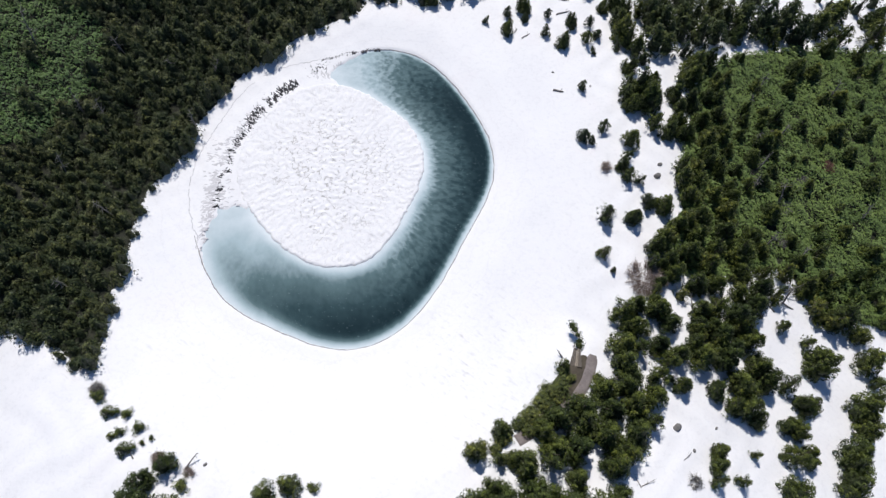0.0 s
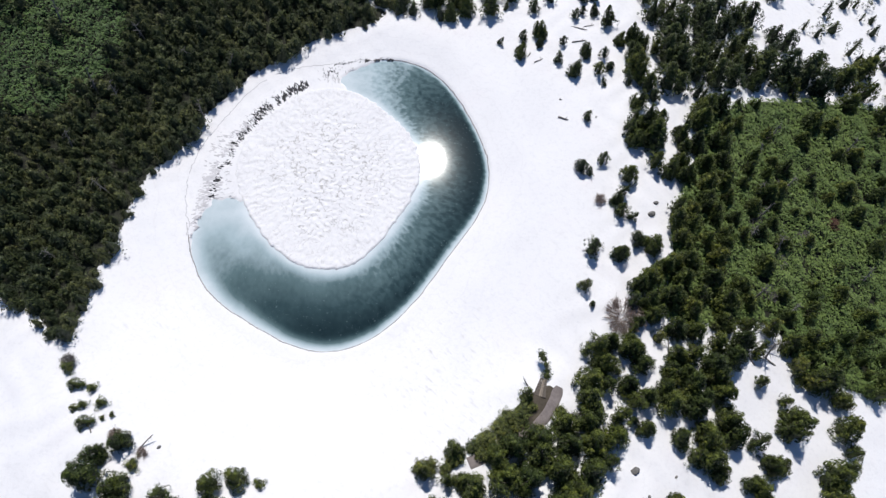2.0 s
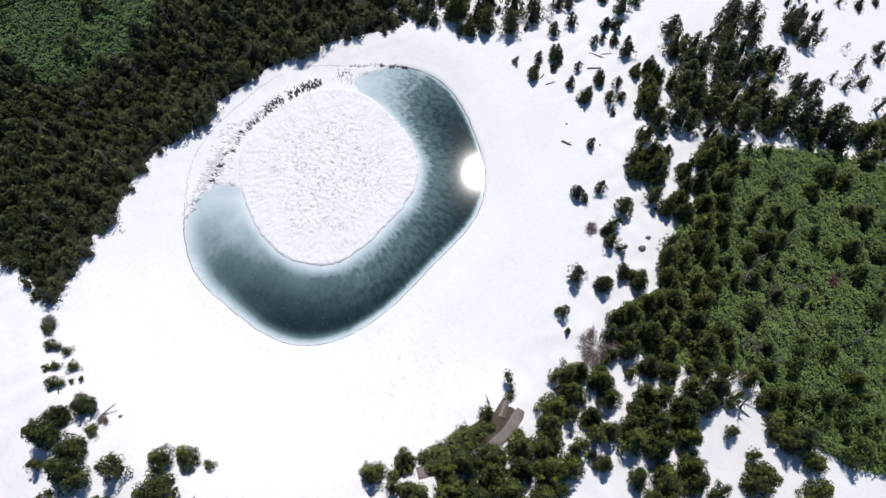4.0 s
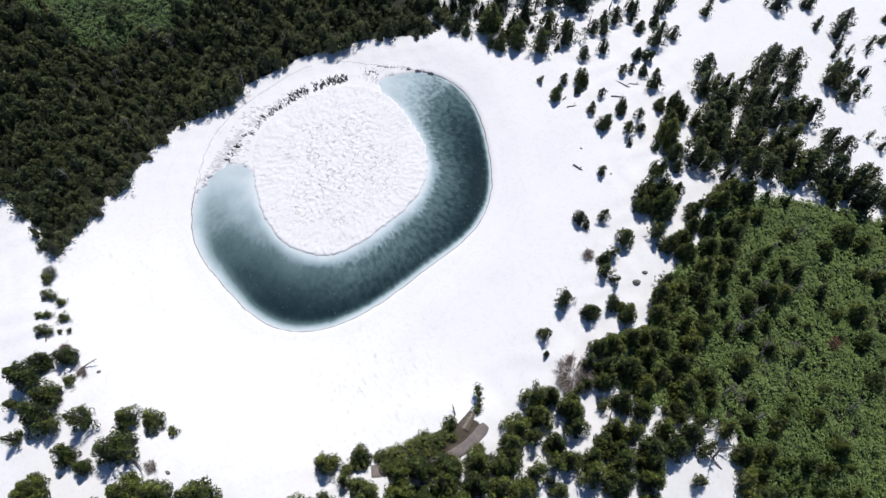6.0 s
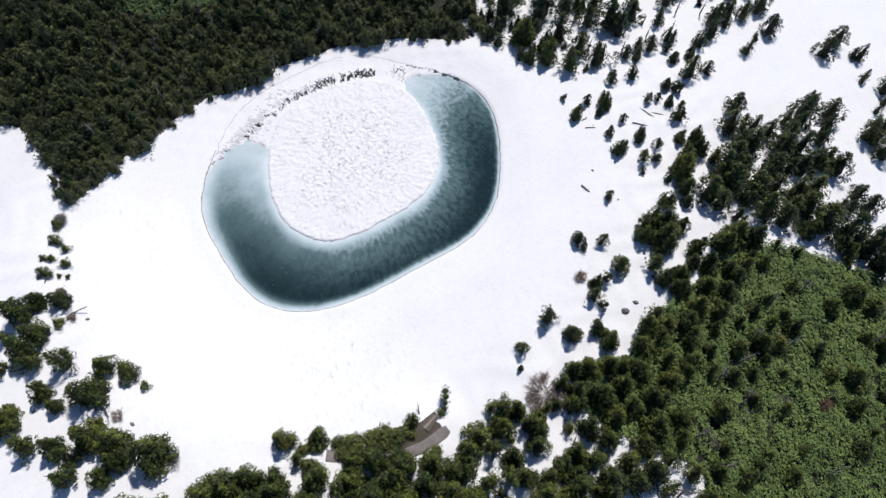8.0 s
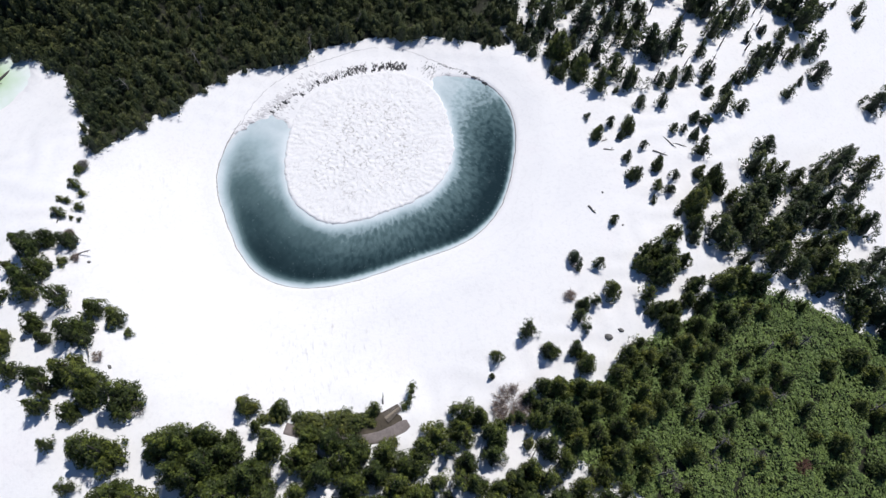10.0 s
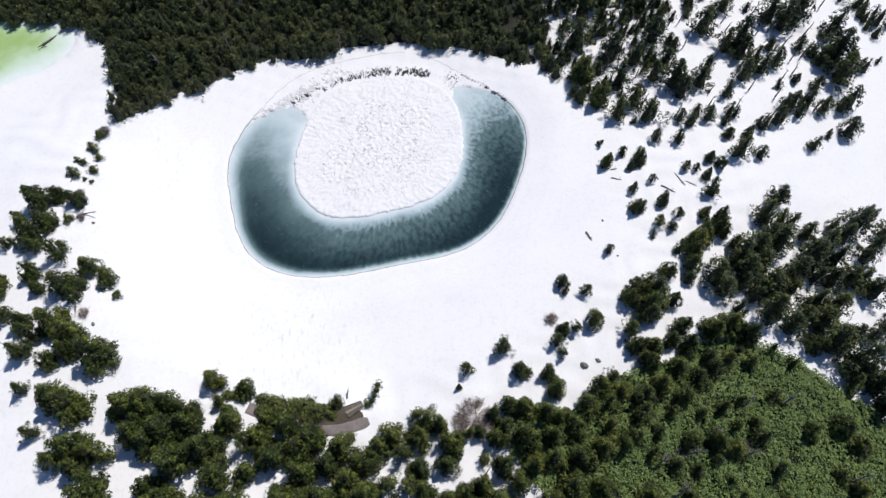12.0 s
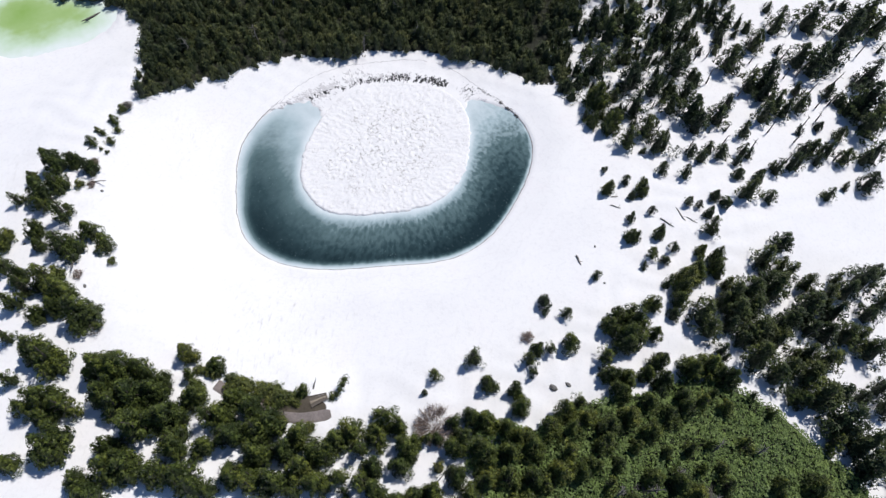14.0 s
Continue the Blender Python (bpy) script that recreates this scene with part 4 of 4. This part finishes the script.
def build_sasa(name, poly, label, step, seed, material=SASA, lowest=-0.62):
    """A thicket of broad-leaved bamboo grass: domed clumps of leaves, one against the other."""
    r = random.Random(seed)
    verts, faces, tips = [], [], []
    for x, y in scatter(poly, step, 0.2, seed):
        if x > 112:
            continue
        size = r.uniform(0.6, 1.1) * (1 + 0.4 * noise.noise((x * 0.3, y * 0.3, 2)))
        base = hills(x, y) + 0.38
        mound = noise.noise((x * 0.42, y * 0.42, 8)) + 0.9 * noise.noise((x * 0.17 + y * 0.05, y * 0.12, 3))
        if mound < lowest:
            continue
        low = max(0.05, 0.6 + 1.0 * mound)
        high = size * r.uniform(0.7, 1.2)
        own = r.uniform(0.6, 0.9)
        for _ in range(19):
            a, out = r.uniform(0, 6.28), math.sqrt(r.random())
            px, py = x + math.cos(a) * out * size * 0.72, y + math.sin(a) * out * size * 0.72
            z = base + low + high * (1 - 0.95 * out * out)
            b, long = r.gauss(-0.1, 0.9), r.uniform(0.28, 0.48)
            wide, drop = long * r.uniform(0.2, 0.32), (0.2 - 0.9 * out + r.uniform(-0.25, 0.25)) * long
            dx, dy = math.cos(b) * long, math.sin(b) * long
            tx, ty, tz = -math.sin(b) * wide, math.cos(b) * wide, r.uniform(-0.35, 0.35) * wide
            i = len(verts)
            verts += [(px, py, z), (px + dx * 0.45 + tx, py + dy * 0.45 + ty, z + drop * 0.35 + tz), (px + dx, py + dy, z + drop), (px + dx * 0.45 - tx, py + dy * 0.45 - ty, z + drop * 0.35 - tz)]
            faces.append((i, i + 1, i + 2, i + 3))
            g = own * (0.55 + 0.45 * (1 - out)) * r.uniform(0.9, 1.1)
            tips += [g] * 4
    me = mesh_of(name, verts, faces, material)
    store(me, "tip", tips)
    tagged(new(name, me), label, "bamboo grass", kind="stuff")


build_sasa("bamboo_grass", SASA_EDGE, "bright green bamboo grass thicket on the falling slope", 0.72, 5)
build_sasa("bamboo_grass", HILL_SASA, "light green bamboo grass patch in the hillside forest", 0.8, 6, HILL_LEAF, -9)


# ---- dead trees, brush, logs and stones ----
def dead_tree(x, y, tall, lean, way, label, group, name="dead_tree", thick=0.13, arms=6, seed=0, wood=DEADWOOD):
    """A bare, grey, leaning trunk with broken branches."""
    r = random.Random(seed + int(x * 7 + y * 3))
    thing = new(name)
    thing.location = (x, y, ground_height(x, y))
    top = Vector((math.cos(way) * math.sin(lean), math.sin(way) * math.sin(lean), math.cos(lean))) * tall
    knots = [top * f + Vector((r.gauss(0, 0.05), r.gauss(0, 0.05), 0)) * tall * 0.15 * (f > 0) for f in (-0.04, 0.2, 0.45, 0.7, 1.0)]
    v, f = tube_arrays(knots, [thick * 1.2, thick, thick * 0.8, thick * 0.55, thick * 0.15], 8)
    trunk = part("trunk", mesh_of("trunk", v, f, wood, True), thing)
    for _ in range(arms):
        h, a, out = r.uniform(0.3, 0.95), r.uniform(0, 6.28), r.uniform(0.08, 0.22) * tall
        p = top * h
        q = p + Vector((math.cos(a) * out, math.sin(a) * out, out * r.uniform(-0.2, 0.6)))
        m = p.lerp(q, 0.55) + Vector((0, 0, -0.08 * out))
        v, f = tube_arrays([p, m, q], [thick * 0.4, thick * 0.28, thick * 0.08], 5)
        part("branch", mesh_of("branch", v, f, wood, True), trunk)
    return tagged(thing, label, "dead tree", group)


NORTH_SNAGS = [(22.4, 149.0), (22.5, 154.0), (15.3, 153.4), (15.3, 156.4), (15.7, 159.1), (16.6, 166.3), (3.0, 176.8), (5.9, 177.8), (9.4, 182.7),
               (13.0, 179.2), (32.2, 150.3), (27.6, 137.8), (27.6, 134.5), (18.6, 126.3), (4.0, 151.6), (2.5, 161.9), (7.9, 143.0), (13.8, 144.4),
               (10.5, 160.0), (8.0, 150.5), (-2.0, 155.0), (1.0, 139.5), (19.5, 141.0), (20.5, 160.5), (-6.0, 142.0), (11.0, 133.5), (24.5, 144.5), (-1.0, 170.0)]
SLOPE_SNAGS = [(65.2, 74.5), (64.2, 68.1), (68.2, 61.2), (71.6, 77.3), (65.7, 82.9), (62.6, 63.4), (62.7, 50.9), (70.3, 90.4), (87.4, 90.0), (87.3, 59.4), (64.3, 39.8), (69.2, 49.0)]
for k, (x, y) in enumerate(NORTH_SNAGS):
    dead_tree(x, y, rng.uniform(3.2, 5.6), radians(rng.uniform(1, 9)), rng.uniform(-0.5, 1.2), "tall bare grey dead trunk standing in snow", "dead trunks of the north wood", arms=5, thick=0.16, wood=SNAGWOOD)
for k in range(34):
    x = rng.uniform(-18, 26)
    y = 116 + max(0.0, x - 8) * 0.9 + rng.uniform(0, 56)
    dead_tree(x, y, rng.uniform(2.6, 4.8), radians(rng.uniform(1, 10)), rng.uniform(-0.5, 1.2), "bare grey dead trunk standing among dark firs", "dead trunks of the north wood", arms=5, thick=0.15, wood=SNAGWOOD)
for k, (x, y) in enumerate(SLOPE_SNAGS):
    dead_tree(x, y, rng.uniform(4.8, 6.8), radians(rng.uniform(4, 25)), rng.uniform(0.3, 2.2), "grey leafless dead fir above the bamboo grass", "dead firs on the bamboo slope", arms=18, thick=0.17)
for x, y, tall in ((-78.3, 85.7, 8.0), (-64.5, 89.0, 6.4), (-54.7, 88.2, 6.0), (-69.8, 74.7, 6.6), (-70.2, 61.4, 6.2), (-60.3, 53.3, 6.4), (-49.9, 74.8, 5.6), (-64.1, 38.7, 6.0), (-65.6, 73.6, 6.2), (-47.9, 87.8, 5.6)):
    dead_tree(x, y, tall, radians(rng.uniform(5, 30)), rng.uniform(0, 6.28), "pale grey leafless dead tree above the hillside forest", "dead trees of the hillside", arms=14, thick=0.15)
dead_tree(-22.6, 0.2, 3.6, radians(68), radians(-15), "leaning bare dead trunk beside a snow hollow", "", thick=0.14)
dead_tree(-39.0, 8.8, 3.0, radians(72), radians(52), "fallen bare dead trunk lying on the saddle's snow", "", thick=0.13)
dead_tree(-47.0, 10.2, 2.6, radians(72), radians(115), "short fallen dead branch on the saddle's snow", "", thick=0.09)
dead_tree(20.3, 27.2, 2.0, radians(55), radians(130), "short dark dead stem leaning over the snow", "", thick=0.13, arms=3)
dead_tree(-92.2, 25.8, 6.5, radians(79), radians(-69), "dark fallen dead trunk reaching over the green pond", "", thick=0.34, arms=3, wood=SNAGWOOD)
dead_tree(45.0, 36.8, 3.2, radians(60), radians(100), "bare curved dead trunk over snow in the south wood", "", thick=0.13)
dead_tree(66.2, 38.8, 5.0, radians(62), radians(160), "grey fallen dead fir with bare boughs on snow", "", thick=0.15, arms=14)
dead_tree(69.6, 37.2, 4.2, radians(70), radians(70), "grey fallen dead fir with bare boughs on snow", "", thick=0.12, arms=12)


dead_tree(63.0, 41.0, 5.5, radians(66), radians(20), "grey fallen dead fir with bare boughs on snow", "", thick=0.14, arms=14)
dead_tree(62.0, 38.0, 4.5, radians(75), radians(130), "dark fallen dead limb lying on snow", "", thick=0.12, arms=8)
dead_tree(31.4, 6.6, 2.6, radians(84), radians(25), "thin bare dead branch fallen on snow", "", thick=0.07, arms=4)
dead_tree(31.2, 6.4, 2.2, radians(84), radians(115), "thin bare dead branch fallen on snow", "", thick=0.07, arms=3)


def brush(x, y, half, tall, material, label, count, seed):
    """A leafless thicket: many thin bent stems out of one root."""
    r = random.Random(seed)
    thing = new("bare_bush")
    thing.location = (x, y, ground_height(x, y))
    for _ in range(count):
        a, out = r.uniform(0, 6.28), half * math.sqrt(r.random())
        tip = Vector((math.cos(a) * out, math.sin(a) * out, tall * (1 - 0.6 * (out / half) ** 2) * r.uniform(0.7, 1.1)))
        root = Vector((math.cos(a) * out * 0.55, math.sin(a) * out * 0.55, -0.1))
        mid = root.lerp(tip, 0.5) + Vector((r.gauss(0, 0.1), r.gauss(0, 0.1), 0.15 * tall))
        pieces = [tube_arrays([root, mid, tip], [0.035, 0.026, 0.01], 4)]
        for _ in range(14):
            s = mid.lerp(tip, r.uniform(-0.4, 0.9))
            e = s + Vector((r.gauss(0, 0.35), r.gauss(0, 0.35), r.uniform(-0.1, 0.3)))
            pieces.append(tube_arrays([s, s.lerp(e, 0.6), e], [0.024, 0.018, 0.008], 3))
        v, f = joined(pieces)
        part("stem", mesh_of("stem", v, f, material, True), thing)
    return tagged(thing, label, "bush")


brush(36.7, 42.1, 4.1, 1.5, BRUSH, "leafless reddish-brown bush at the snowfield's edge", 190, 31)
brush(29.3, 22.8, 1.5, 1.3, DEADWOOD, "pale grey leafless bush among dark firs", 24, 32)
brush(40.4, 7.3, 1.3, 0.9, DEADWOOD, "low grey leafless bush standing in snow", 26, 35)
brush(30.4, 23.6, 1.3, 1.5, DEADWOOD, "pale grey leafless bush beside dark firs", 24, 36)
for x, y, half, seed in ((74.5, 66.5, 2.6, 41), (70.1, 77.2, 2.2, 42), (64.0, 67.0, 2.0, 43), (68.7, 60.0, 2.2, 44), (66.0, 52.5, 1.8, 46)):
    brush(x, y, half, 1.9, DEADWOOD, "grey leafless bush rising from bamboo grass", 34, seed)
brush(82.1, 71.5, 1.9, 2.0, RUST, "rust-brown withered shrub in green bamboo grass", 60, 45)
brush(-54.9, 20.6, 1.3, 1.2, DEADWOOD, "grey leafless bush beside low firs on the snowy saddle", 60, 51)
brush(-43.0, 10.2, 1.2, 1.1, BRUSH, "brown leafless bush beside firs on the snowy saddle", 60, 52)
brush(31.8, 65.3, 1.3, 1.2, BRUSH, "low brown leafless bush standing in open snow", 36, 47)
brush(56.7, 84.2, 2.0, 1.6, DEADWOOD, "pale grey leafless bush at the snow's edge", 26, 48)
brush(-38.2, 8.2, 0.9, 0.7, BRUSH, "low brown half-bare bush on the saddle", 20, 49)
brush(-19.0, 0.3, 1.2, 1.1, BRUSH, "sparse brown half-bare bush in a snow hollow", 18, 33)
brush(-7.0, -0.4, 1.4, 1.2, DEADWOOD, "sparse grey leafless bush beside a snow hollow", 18, 34)


def stone(x, y, size, flat, label, seed, material=ROCK):
    """A rounded, uneven stone, half sunk in the snow."""
    r = random.Random(seed)
    bm = bmesh.new()
    bmesh.ops.create_icosphere(bm, subdivisions=3, radius=1.0)
    for v in bm.verts:
        n = v.co.normalized()
        v.co = n * (1 + 0.28 * noise.noise(n * 1.6 + Vector((seed, 0, 0))) + 0.08 * noise.noise(n * 5 + Vector((0, seed, 0))))
        v.co = Vector((v.co.x * size, v.co.y * size * r.uniform(0.66, 0.7), v.co.z * size * flat))
    me = bpy.data.meshes.new("stone")
    bm.to_mesh(me)
    bm.free()
    me.materials.append(material)
    ob = new("stone", me)
    ob.location = (x, y, ground_height(x, y) + 0.1 * size)
    ob.rotation_euler = (0, 0, r.uniform(0, 3.1))
    return tagged(ob, label, "stone", "stones on the snow")


for k, (x, y, size) in enumerate([(38.9, 15.9, 0.85), (-16.3, 0.5, 0.4), (-36.2, 9.4, 0.35), (23.0, 88.4, 0.28), (46.0, 16.0, 0.3), (-31.0, -6.5, 0.3), (41.2, 12.2, 0.35), (36.0, 106.0, 0.4), (30.5, 84.8, 0.25),
                                 (42.0, 64.1, 0.8), (42.9, 66.8, 0.55), (-13.6, -1.2, 0.25)]):
    stone(x, y, size, 0.6, "small grey stone half sunk in the snow" if size < 0.5 else "grey rounded boulder standing out of the snow", k + 3)


def fallen_log(x, y, long, turn, thick, label):
    thing = new("fallen_log")
    thing.location, thing.rotation_euler = (x, y, ground_height(x, y) + thick * 0.5), (0, 0, turn)
    v, f = tube_arrays([(-long / 2, 0, 0), (-long / 5, 0.06, 0.03), (long / 5, -0.05, 0.05), (long / 2, 0.08, 0.02)], [thick, thick * 0.9, thick * 0.75, thick * 0.4], 8)
    part("trunk", mesh_of("trunk", v, f, DEADWOOD, True), thing)
    v, f = tube_arrays([(long / 5, 0, 0), (long / 4, 0.25, 0.25), (long / 3, 0.45, 0.5)], [thick * 0.4, thick * 0.3, 0.01], 6)
    part("branch", mesh_of("branch", v, f, DEADWOOD, True), thing)
    return tagged(thing, label, "log")


fallen_log(23.8, 83.6, 2.2, -0.25, 0.20, "short dark driftwood log lying on open snow")
fallen_log(26.3, 104.5, 3.2, 0.3, 0.15, "thin dark fallen branch lying on open snow")
fallen_log(26.2, 108.4, 3.6, -0.15, 0.13, "thin dark fallen branch lying on open snow")
fallen_log(28.4, 109.6, 2.4, 0.35, 0.11, "thin dark fallen branch lying on open snow")
fallen_log(17.8, 97.9, 2.2, 0.6, 0.12, "thin dark fallen branch lying on open snow")
fallen_log(15.7, 99.3, 1.4, 1.1, 0.13, "thin dark fallen branch lying on open snow")
fallen_log(39.6, 11.0, 2.8, 0.7, 0.07, "thin fallen branch lying on snow in the wood")


# ---- the viewing deck, the path and the bent tree beside them ----
def build_path():
    line = [(25.7, 27.8), (24.9, 25.2), (23.6, 22.5), (21.5, 19.8), (18.6, 17.7), (15.9, 15.8), (13.1, 14.0), (11.5, 13.1)]
    pts = []
    for (ax, ay), (bx, by) in zip(line, line[1:]):
        pts += [(ax + (bx - ax) * f / 8, ay + (by - ay) * f / 8) for f in range(8)]
    verts, cols = [], 7
    for k, (x, y) in enumerate(pts):
        nx, ny = pts[min(k + 1, len(pts) - 1)][0] - pts[max(k - 1, 0)][0], pts[min(k + 1, len(pts) - 1)][1] - pts[max(k - 1, 0)][1]
        s = math.hypot(nx, ny)
        nx, ny = -ny / s, nx / s
        wide = 1.15 * (0.45 + 0.55 * smooth((k + 2) / 5)) + 0.12 * noise.noise((x, y, 3))
        for c in range(cols):
            f = c / (cols - 1) * 2 - 1
            px, py = x + nx * wide * f, y + ny * wide * f
            verts.append((px, py, ground_height(px, py) + (-0.15 if abs(f) == 1 else 0.16 + 0.04 * noise.noise((px * 2, py * 2, 0)))))
    me = mesh_of("path", verts, grid_faces(len(pts), cols), PATH_EARTH, True)
    tagged(new("path", me), "grey trodden earthen path free of snow", "path", kind="structure")


def build_soil():
    """Snow-free ground round the deck and the path."""
    rows, cols = 9, 40
    verts = []
    for i in range(rows):
        f = i / (rows - 1)
        for j in range(cols):
            a = 6.283 * j / cols
            u, v = 7.6 * f * math.cos(a), 2.7 * f * math.sin(a)
            w = 1 + 0.16 * noise.noise((2 * math.cos(a), 2 * math.sin(a), 9))
            x, y = 20.6 + w * (u * 0.60 - v * 0.80), 21.9 + w * (u * 0.80 + v * 0.60)
            verts.append((x, y, ground_height(x, y) + 0.10 * (1 - f ** 3) + 0.05 * noise.noise((x, y, 2)) * (1 - f) - (0.12 if f == 1 else 0)))
    me = mesh_of("bare_soil", verts, grid_faces(rows, cols, True), SOIL, True)
    tagged(new("bare_soil", me), "dark brown snow-free soil round the deck and path", "soil", kind="structure")


def build_deck():
    deck = new("viewing_deck")
    deck.location, deck.rotation_euler = (22.6, 27.1, ground_height(22.6, 27.1)), (0, 0, radians(-10))
    top = 0.42

    def board(name, x0, x1, y0, y1, z0, z1, material, parent=deck, label=""):
        bm = bmesh.new()
        bmesh.ops.create_cube(bm, size=1)
        bmesh.ops.scale(bm, vec=(x1 - x0, y1 - y0, z1 - z0), verts=bm.verts)
        bmesh.ops.translate(bm, vec=((x0 + x1) / 2, (y0 + y1) / 2, (z0 + z1) / 2), verts=bm.verts)
        bmesh.ops.bevel(bm, geom=bm.edges, offset=0.012, segments=1, affect="EDGES")
        for v in bm.verts:
            v.co.x *= 1.25 - 0.6 * (v.co.y + 1.5) / 3.1
        me = bpy.data.meshes.new(name)
        bm.to_mesh(me)
        bm.free()
        me.materials.append(material)
        return part(name, me, parent, label)

    for k in range(7):
        x = -0.85 + 0.245 * k
        pale = k in (3,)
        board("plank", x, x + 0.225, -1.5 + rng.uniform(-0.05, 0.05), 1.6 + rng.uniform(-0.08, 0.05), top - 0.05, top, PLANK if pale else PLANK_DARK)
    for y in (-1.35, 0.0, 1.4):
        board("joist", -0.84, 0.84, y - 0.06, y + 0.06, top - 0.19, top - 0.052, PLANK_DARK)
        for x in (-0.75, 0.75):
            board("post", x - 0.07, x + 0.07, y - 0.07, y + 0.07, -0.6, top - 0.192, PLANK_DARK)
    board("kerb_rail", 0.16, 0.30, -1.5, 1.62, top + 0.004, top + 0.12, PLANK, label="pale weathered timber kerb")
    board("kerb_rail", -0.86, -0.74, -1.5, 1.6, top + 0.004, top + 0.11, PLANK_DARK)
    board("end_rail", -0.72, 0.14, 1.42, 1.54, top + 0.004, top + 0.11, PLANK_DARK)
    tagged(deck, "small weathered timber viewing deck beside the earthen path", "deck")


def build_bent_tree():
    tree = new("bent_fir")
    tree.location = (23.3, 29.0, ground_height(23.3, 29.0))
    pts = [(0, 0, -0.3), (0.15, 0.4, 0.5), (0.15, 1.1, 1.0), (-0.2, 2.1, 1.4), (-0.8, 3.1, 1.7), (-1.3, 3.9, 2.1)]
    v, f = tube_arrays(pts, [0.13, 0.11, 0.09, 0.075, 0.05, 0.015], 8)
    part("trunk", mesh_of("trunk", v, f, BARK, True), tree)
    r = random.Random(5)
    for (x, y, z), half, tall in (((0.05, 0.3, 0.1), 1.0, 1.4), ((0.15, 1.1, 0.6), 0.8, 1.0), ((-0.2, 2.0, 1.0), 0.75, 0.9), ((-0.7, 2.9, 1.3), 0.95, 1.0), ((-1.2, 3.6, 1.6), 0.9, 1.1)):
        cv, cf, tip = crown_arrays(r, 34, 16, peak=0.6, ragged=0.35, grain=1.3)
        cv = cv * np.array((half, half, tall / 2)) + np.array((x, y, z))
        part("crown", crown_mesh(cv, cf, tip, FIR), tree)
    tagged(tree, "slender bent young fir leaning over the snow past the deck", "tree")


build_soil()
build_path()
build_deck()
build_bent_tree()


# ---- mud, silt and drift on the shore ----
def blot(r, x, y, long, wide, turn, high):
    """One low, ragged patch as vertices and triangles round a middle."""
    n = 9
    verts = [(x, y, high)]
    for k in range(n):
        a = 6.283 * k / n
        q = r.uniform(0.55, 1.15)
        u, v = math.cos(a) * long * q, math.sin(a) * wide * q
        verts.append((x + u * math.cos(turn) - v * math.sin(turn), y + u * math.sin(turn) + v * math.cos(turn), high - 0.07))
    return verts, [(0, 1 + k, 1 + (k + 1) % n) for k in range(n)]


def build_mud():
    r = random.Random(17)
    for name, material, lots, label in (
            ("mud_patch", MUD, ((114, 148, 210, 20.6, 23.3, 0.85, 0), (142, 168, 90, 20.5, 22.6, 0.7, 0), (168, 182, 30, 20.6, 22.8, 0.6, 0), (180, 200, 60, 21.6, 23.4, 0.7, 1.6),
                               (98, 106, 24, 23.0, 26.0, 0.55, 0), (76, 100, 90, 30.6, 31.6, 0.5, -3.4)), "dark wet mud showing through the thawing snow"),
            ("silt_patch", PALE_SILT, ((130, 176, 150, 20.2, 24.0, 0.7, 0), (160, 205, 130, 20.8, 27.0, 0.9, 0), (182, 216, 260, 22.0, 25.0, 0.75, 5.0), (76, 108, 110, 24.0, 29.0, 0.7, -2.0)), "thin grey silt strewn over the thawing snow")):
        verts, faces = [], []
        for a0, a1, count, r0, r1, size, drift in lots:
            for _ in range(count):
                deg = a0 + (a1 - a0) * r.random()
                if noise.noise((deg * 0.45, 1.0, r0)) < -0.45:
                    continue
                a, f = radians(deg), r.betavariate(1.6, 1.6)
                bow = 0.1 * (r1 - r0) * math.sin((deg - a0) / (a1 - a0) * 3.14)
                rad = r0 + (r1 - r0) * f - bow + (isle_radius(a) - 20.3) * 0.8 * (drift == 0) + drift * (deg - a0) / (a1 - a0)
                x, y = ISLE[0] + rad * math.cos(a), ISLE[1] + rad * math.sin(a)
                if ground_height(x, y) < LEVEL + 0.06:
                    continue
                s = size * r.uniform(0.35, 1.2) * (1.25 - abs(f - 0.5))
                v, t = blot(r, x, y, s, s * r.uniform(0.20, 0.42), a + r.gauss(0, 0.4), max(ground_height(x, y), LEVEL + 0.02) + 0.045)
                faces += [tuple(i + len(verts) for i in tri) for tri in t]
                verts += v
        tagged(new(name, mesh_of(name, verts, faces, material)), label, "mud", kind="stuff")


def build_shore_line(name, radius, centre, a0, a1, wide, gap, label, offset, wave, material):
    """A broken line of silt that the water left along the shore."""
    r = random.Random(len(name) + int(a0))
    verts, faces = [], []
    steps = int((a1 - a0) * 3)
    for k in range(steps):
        a = radians(a0 + (a1 - a0) * k / steps)
        if noise.noise((a * 9, 2.0, offset)) < gap:
            continue
        rad = radius(a) + offset + wave * noise.noise((a * 11, 5.0, offset)) + 0.4 * wave * noise.noise((a * 40, 5.0, offset))
        x, y = centre[0] + rad * math.cos(a), centre[1] + rad * math.sin(a)
        w = wide * (0.6 + 0.6 * r.random())
        v, t = blot(r, x, y, 0.22, w, a + 1.57 + r.gauss(0, 0.2), max(ground_height(x, y), LEVEL) + 0.05)
        faces += [tuple(i + len(verts) for i in tri) for tri in t]
        verts += v
    tagged(new(name, mesh_of(name, verts, faces, material)), label, "silt", kind="stuff")


build_mud()
build_shore_line("shore_silt", pond_radius, POND, -160, 95, 0.13, -0.6, "thin grey-brown silt line along the pond's shore", 0.15, 0.18, SILT)
build_shore_line("old_shore_silt", pond_radius, POND, 95, 205, 0.16, -0.35, "faint old silt line on the north-west snow", 0.1, 0.7, PALE_SILT)
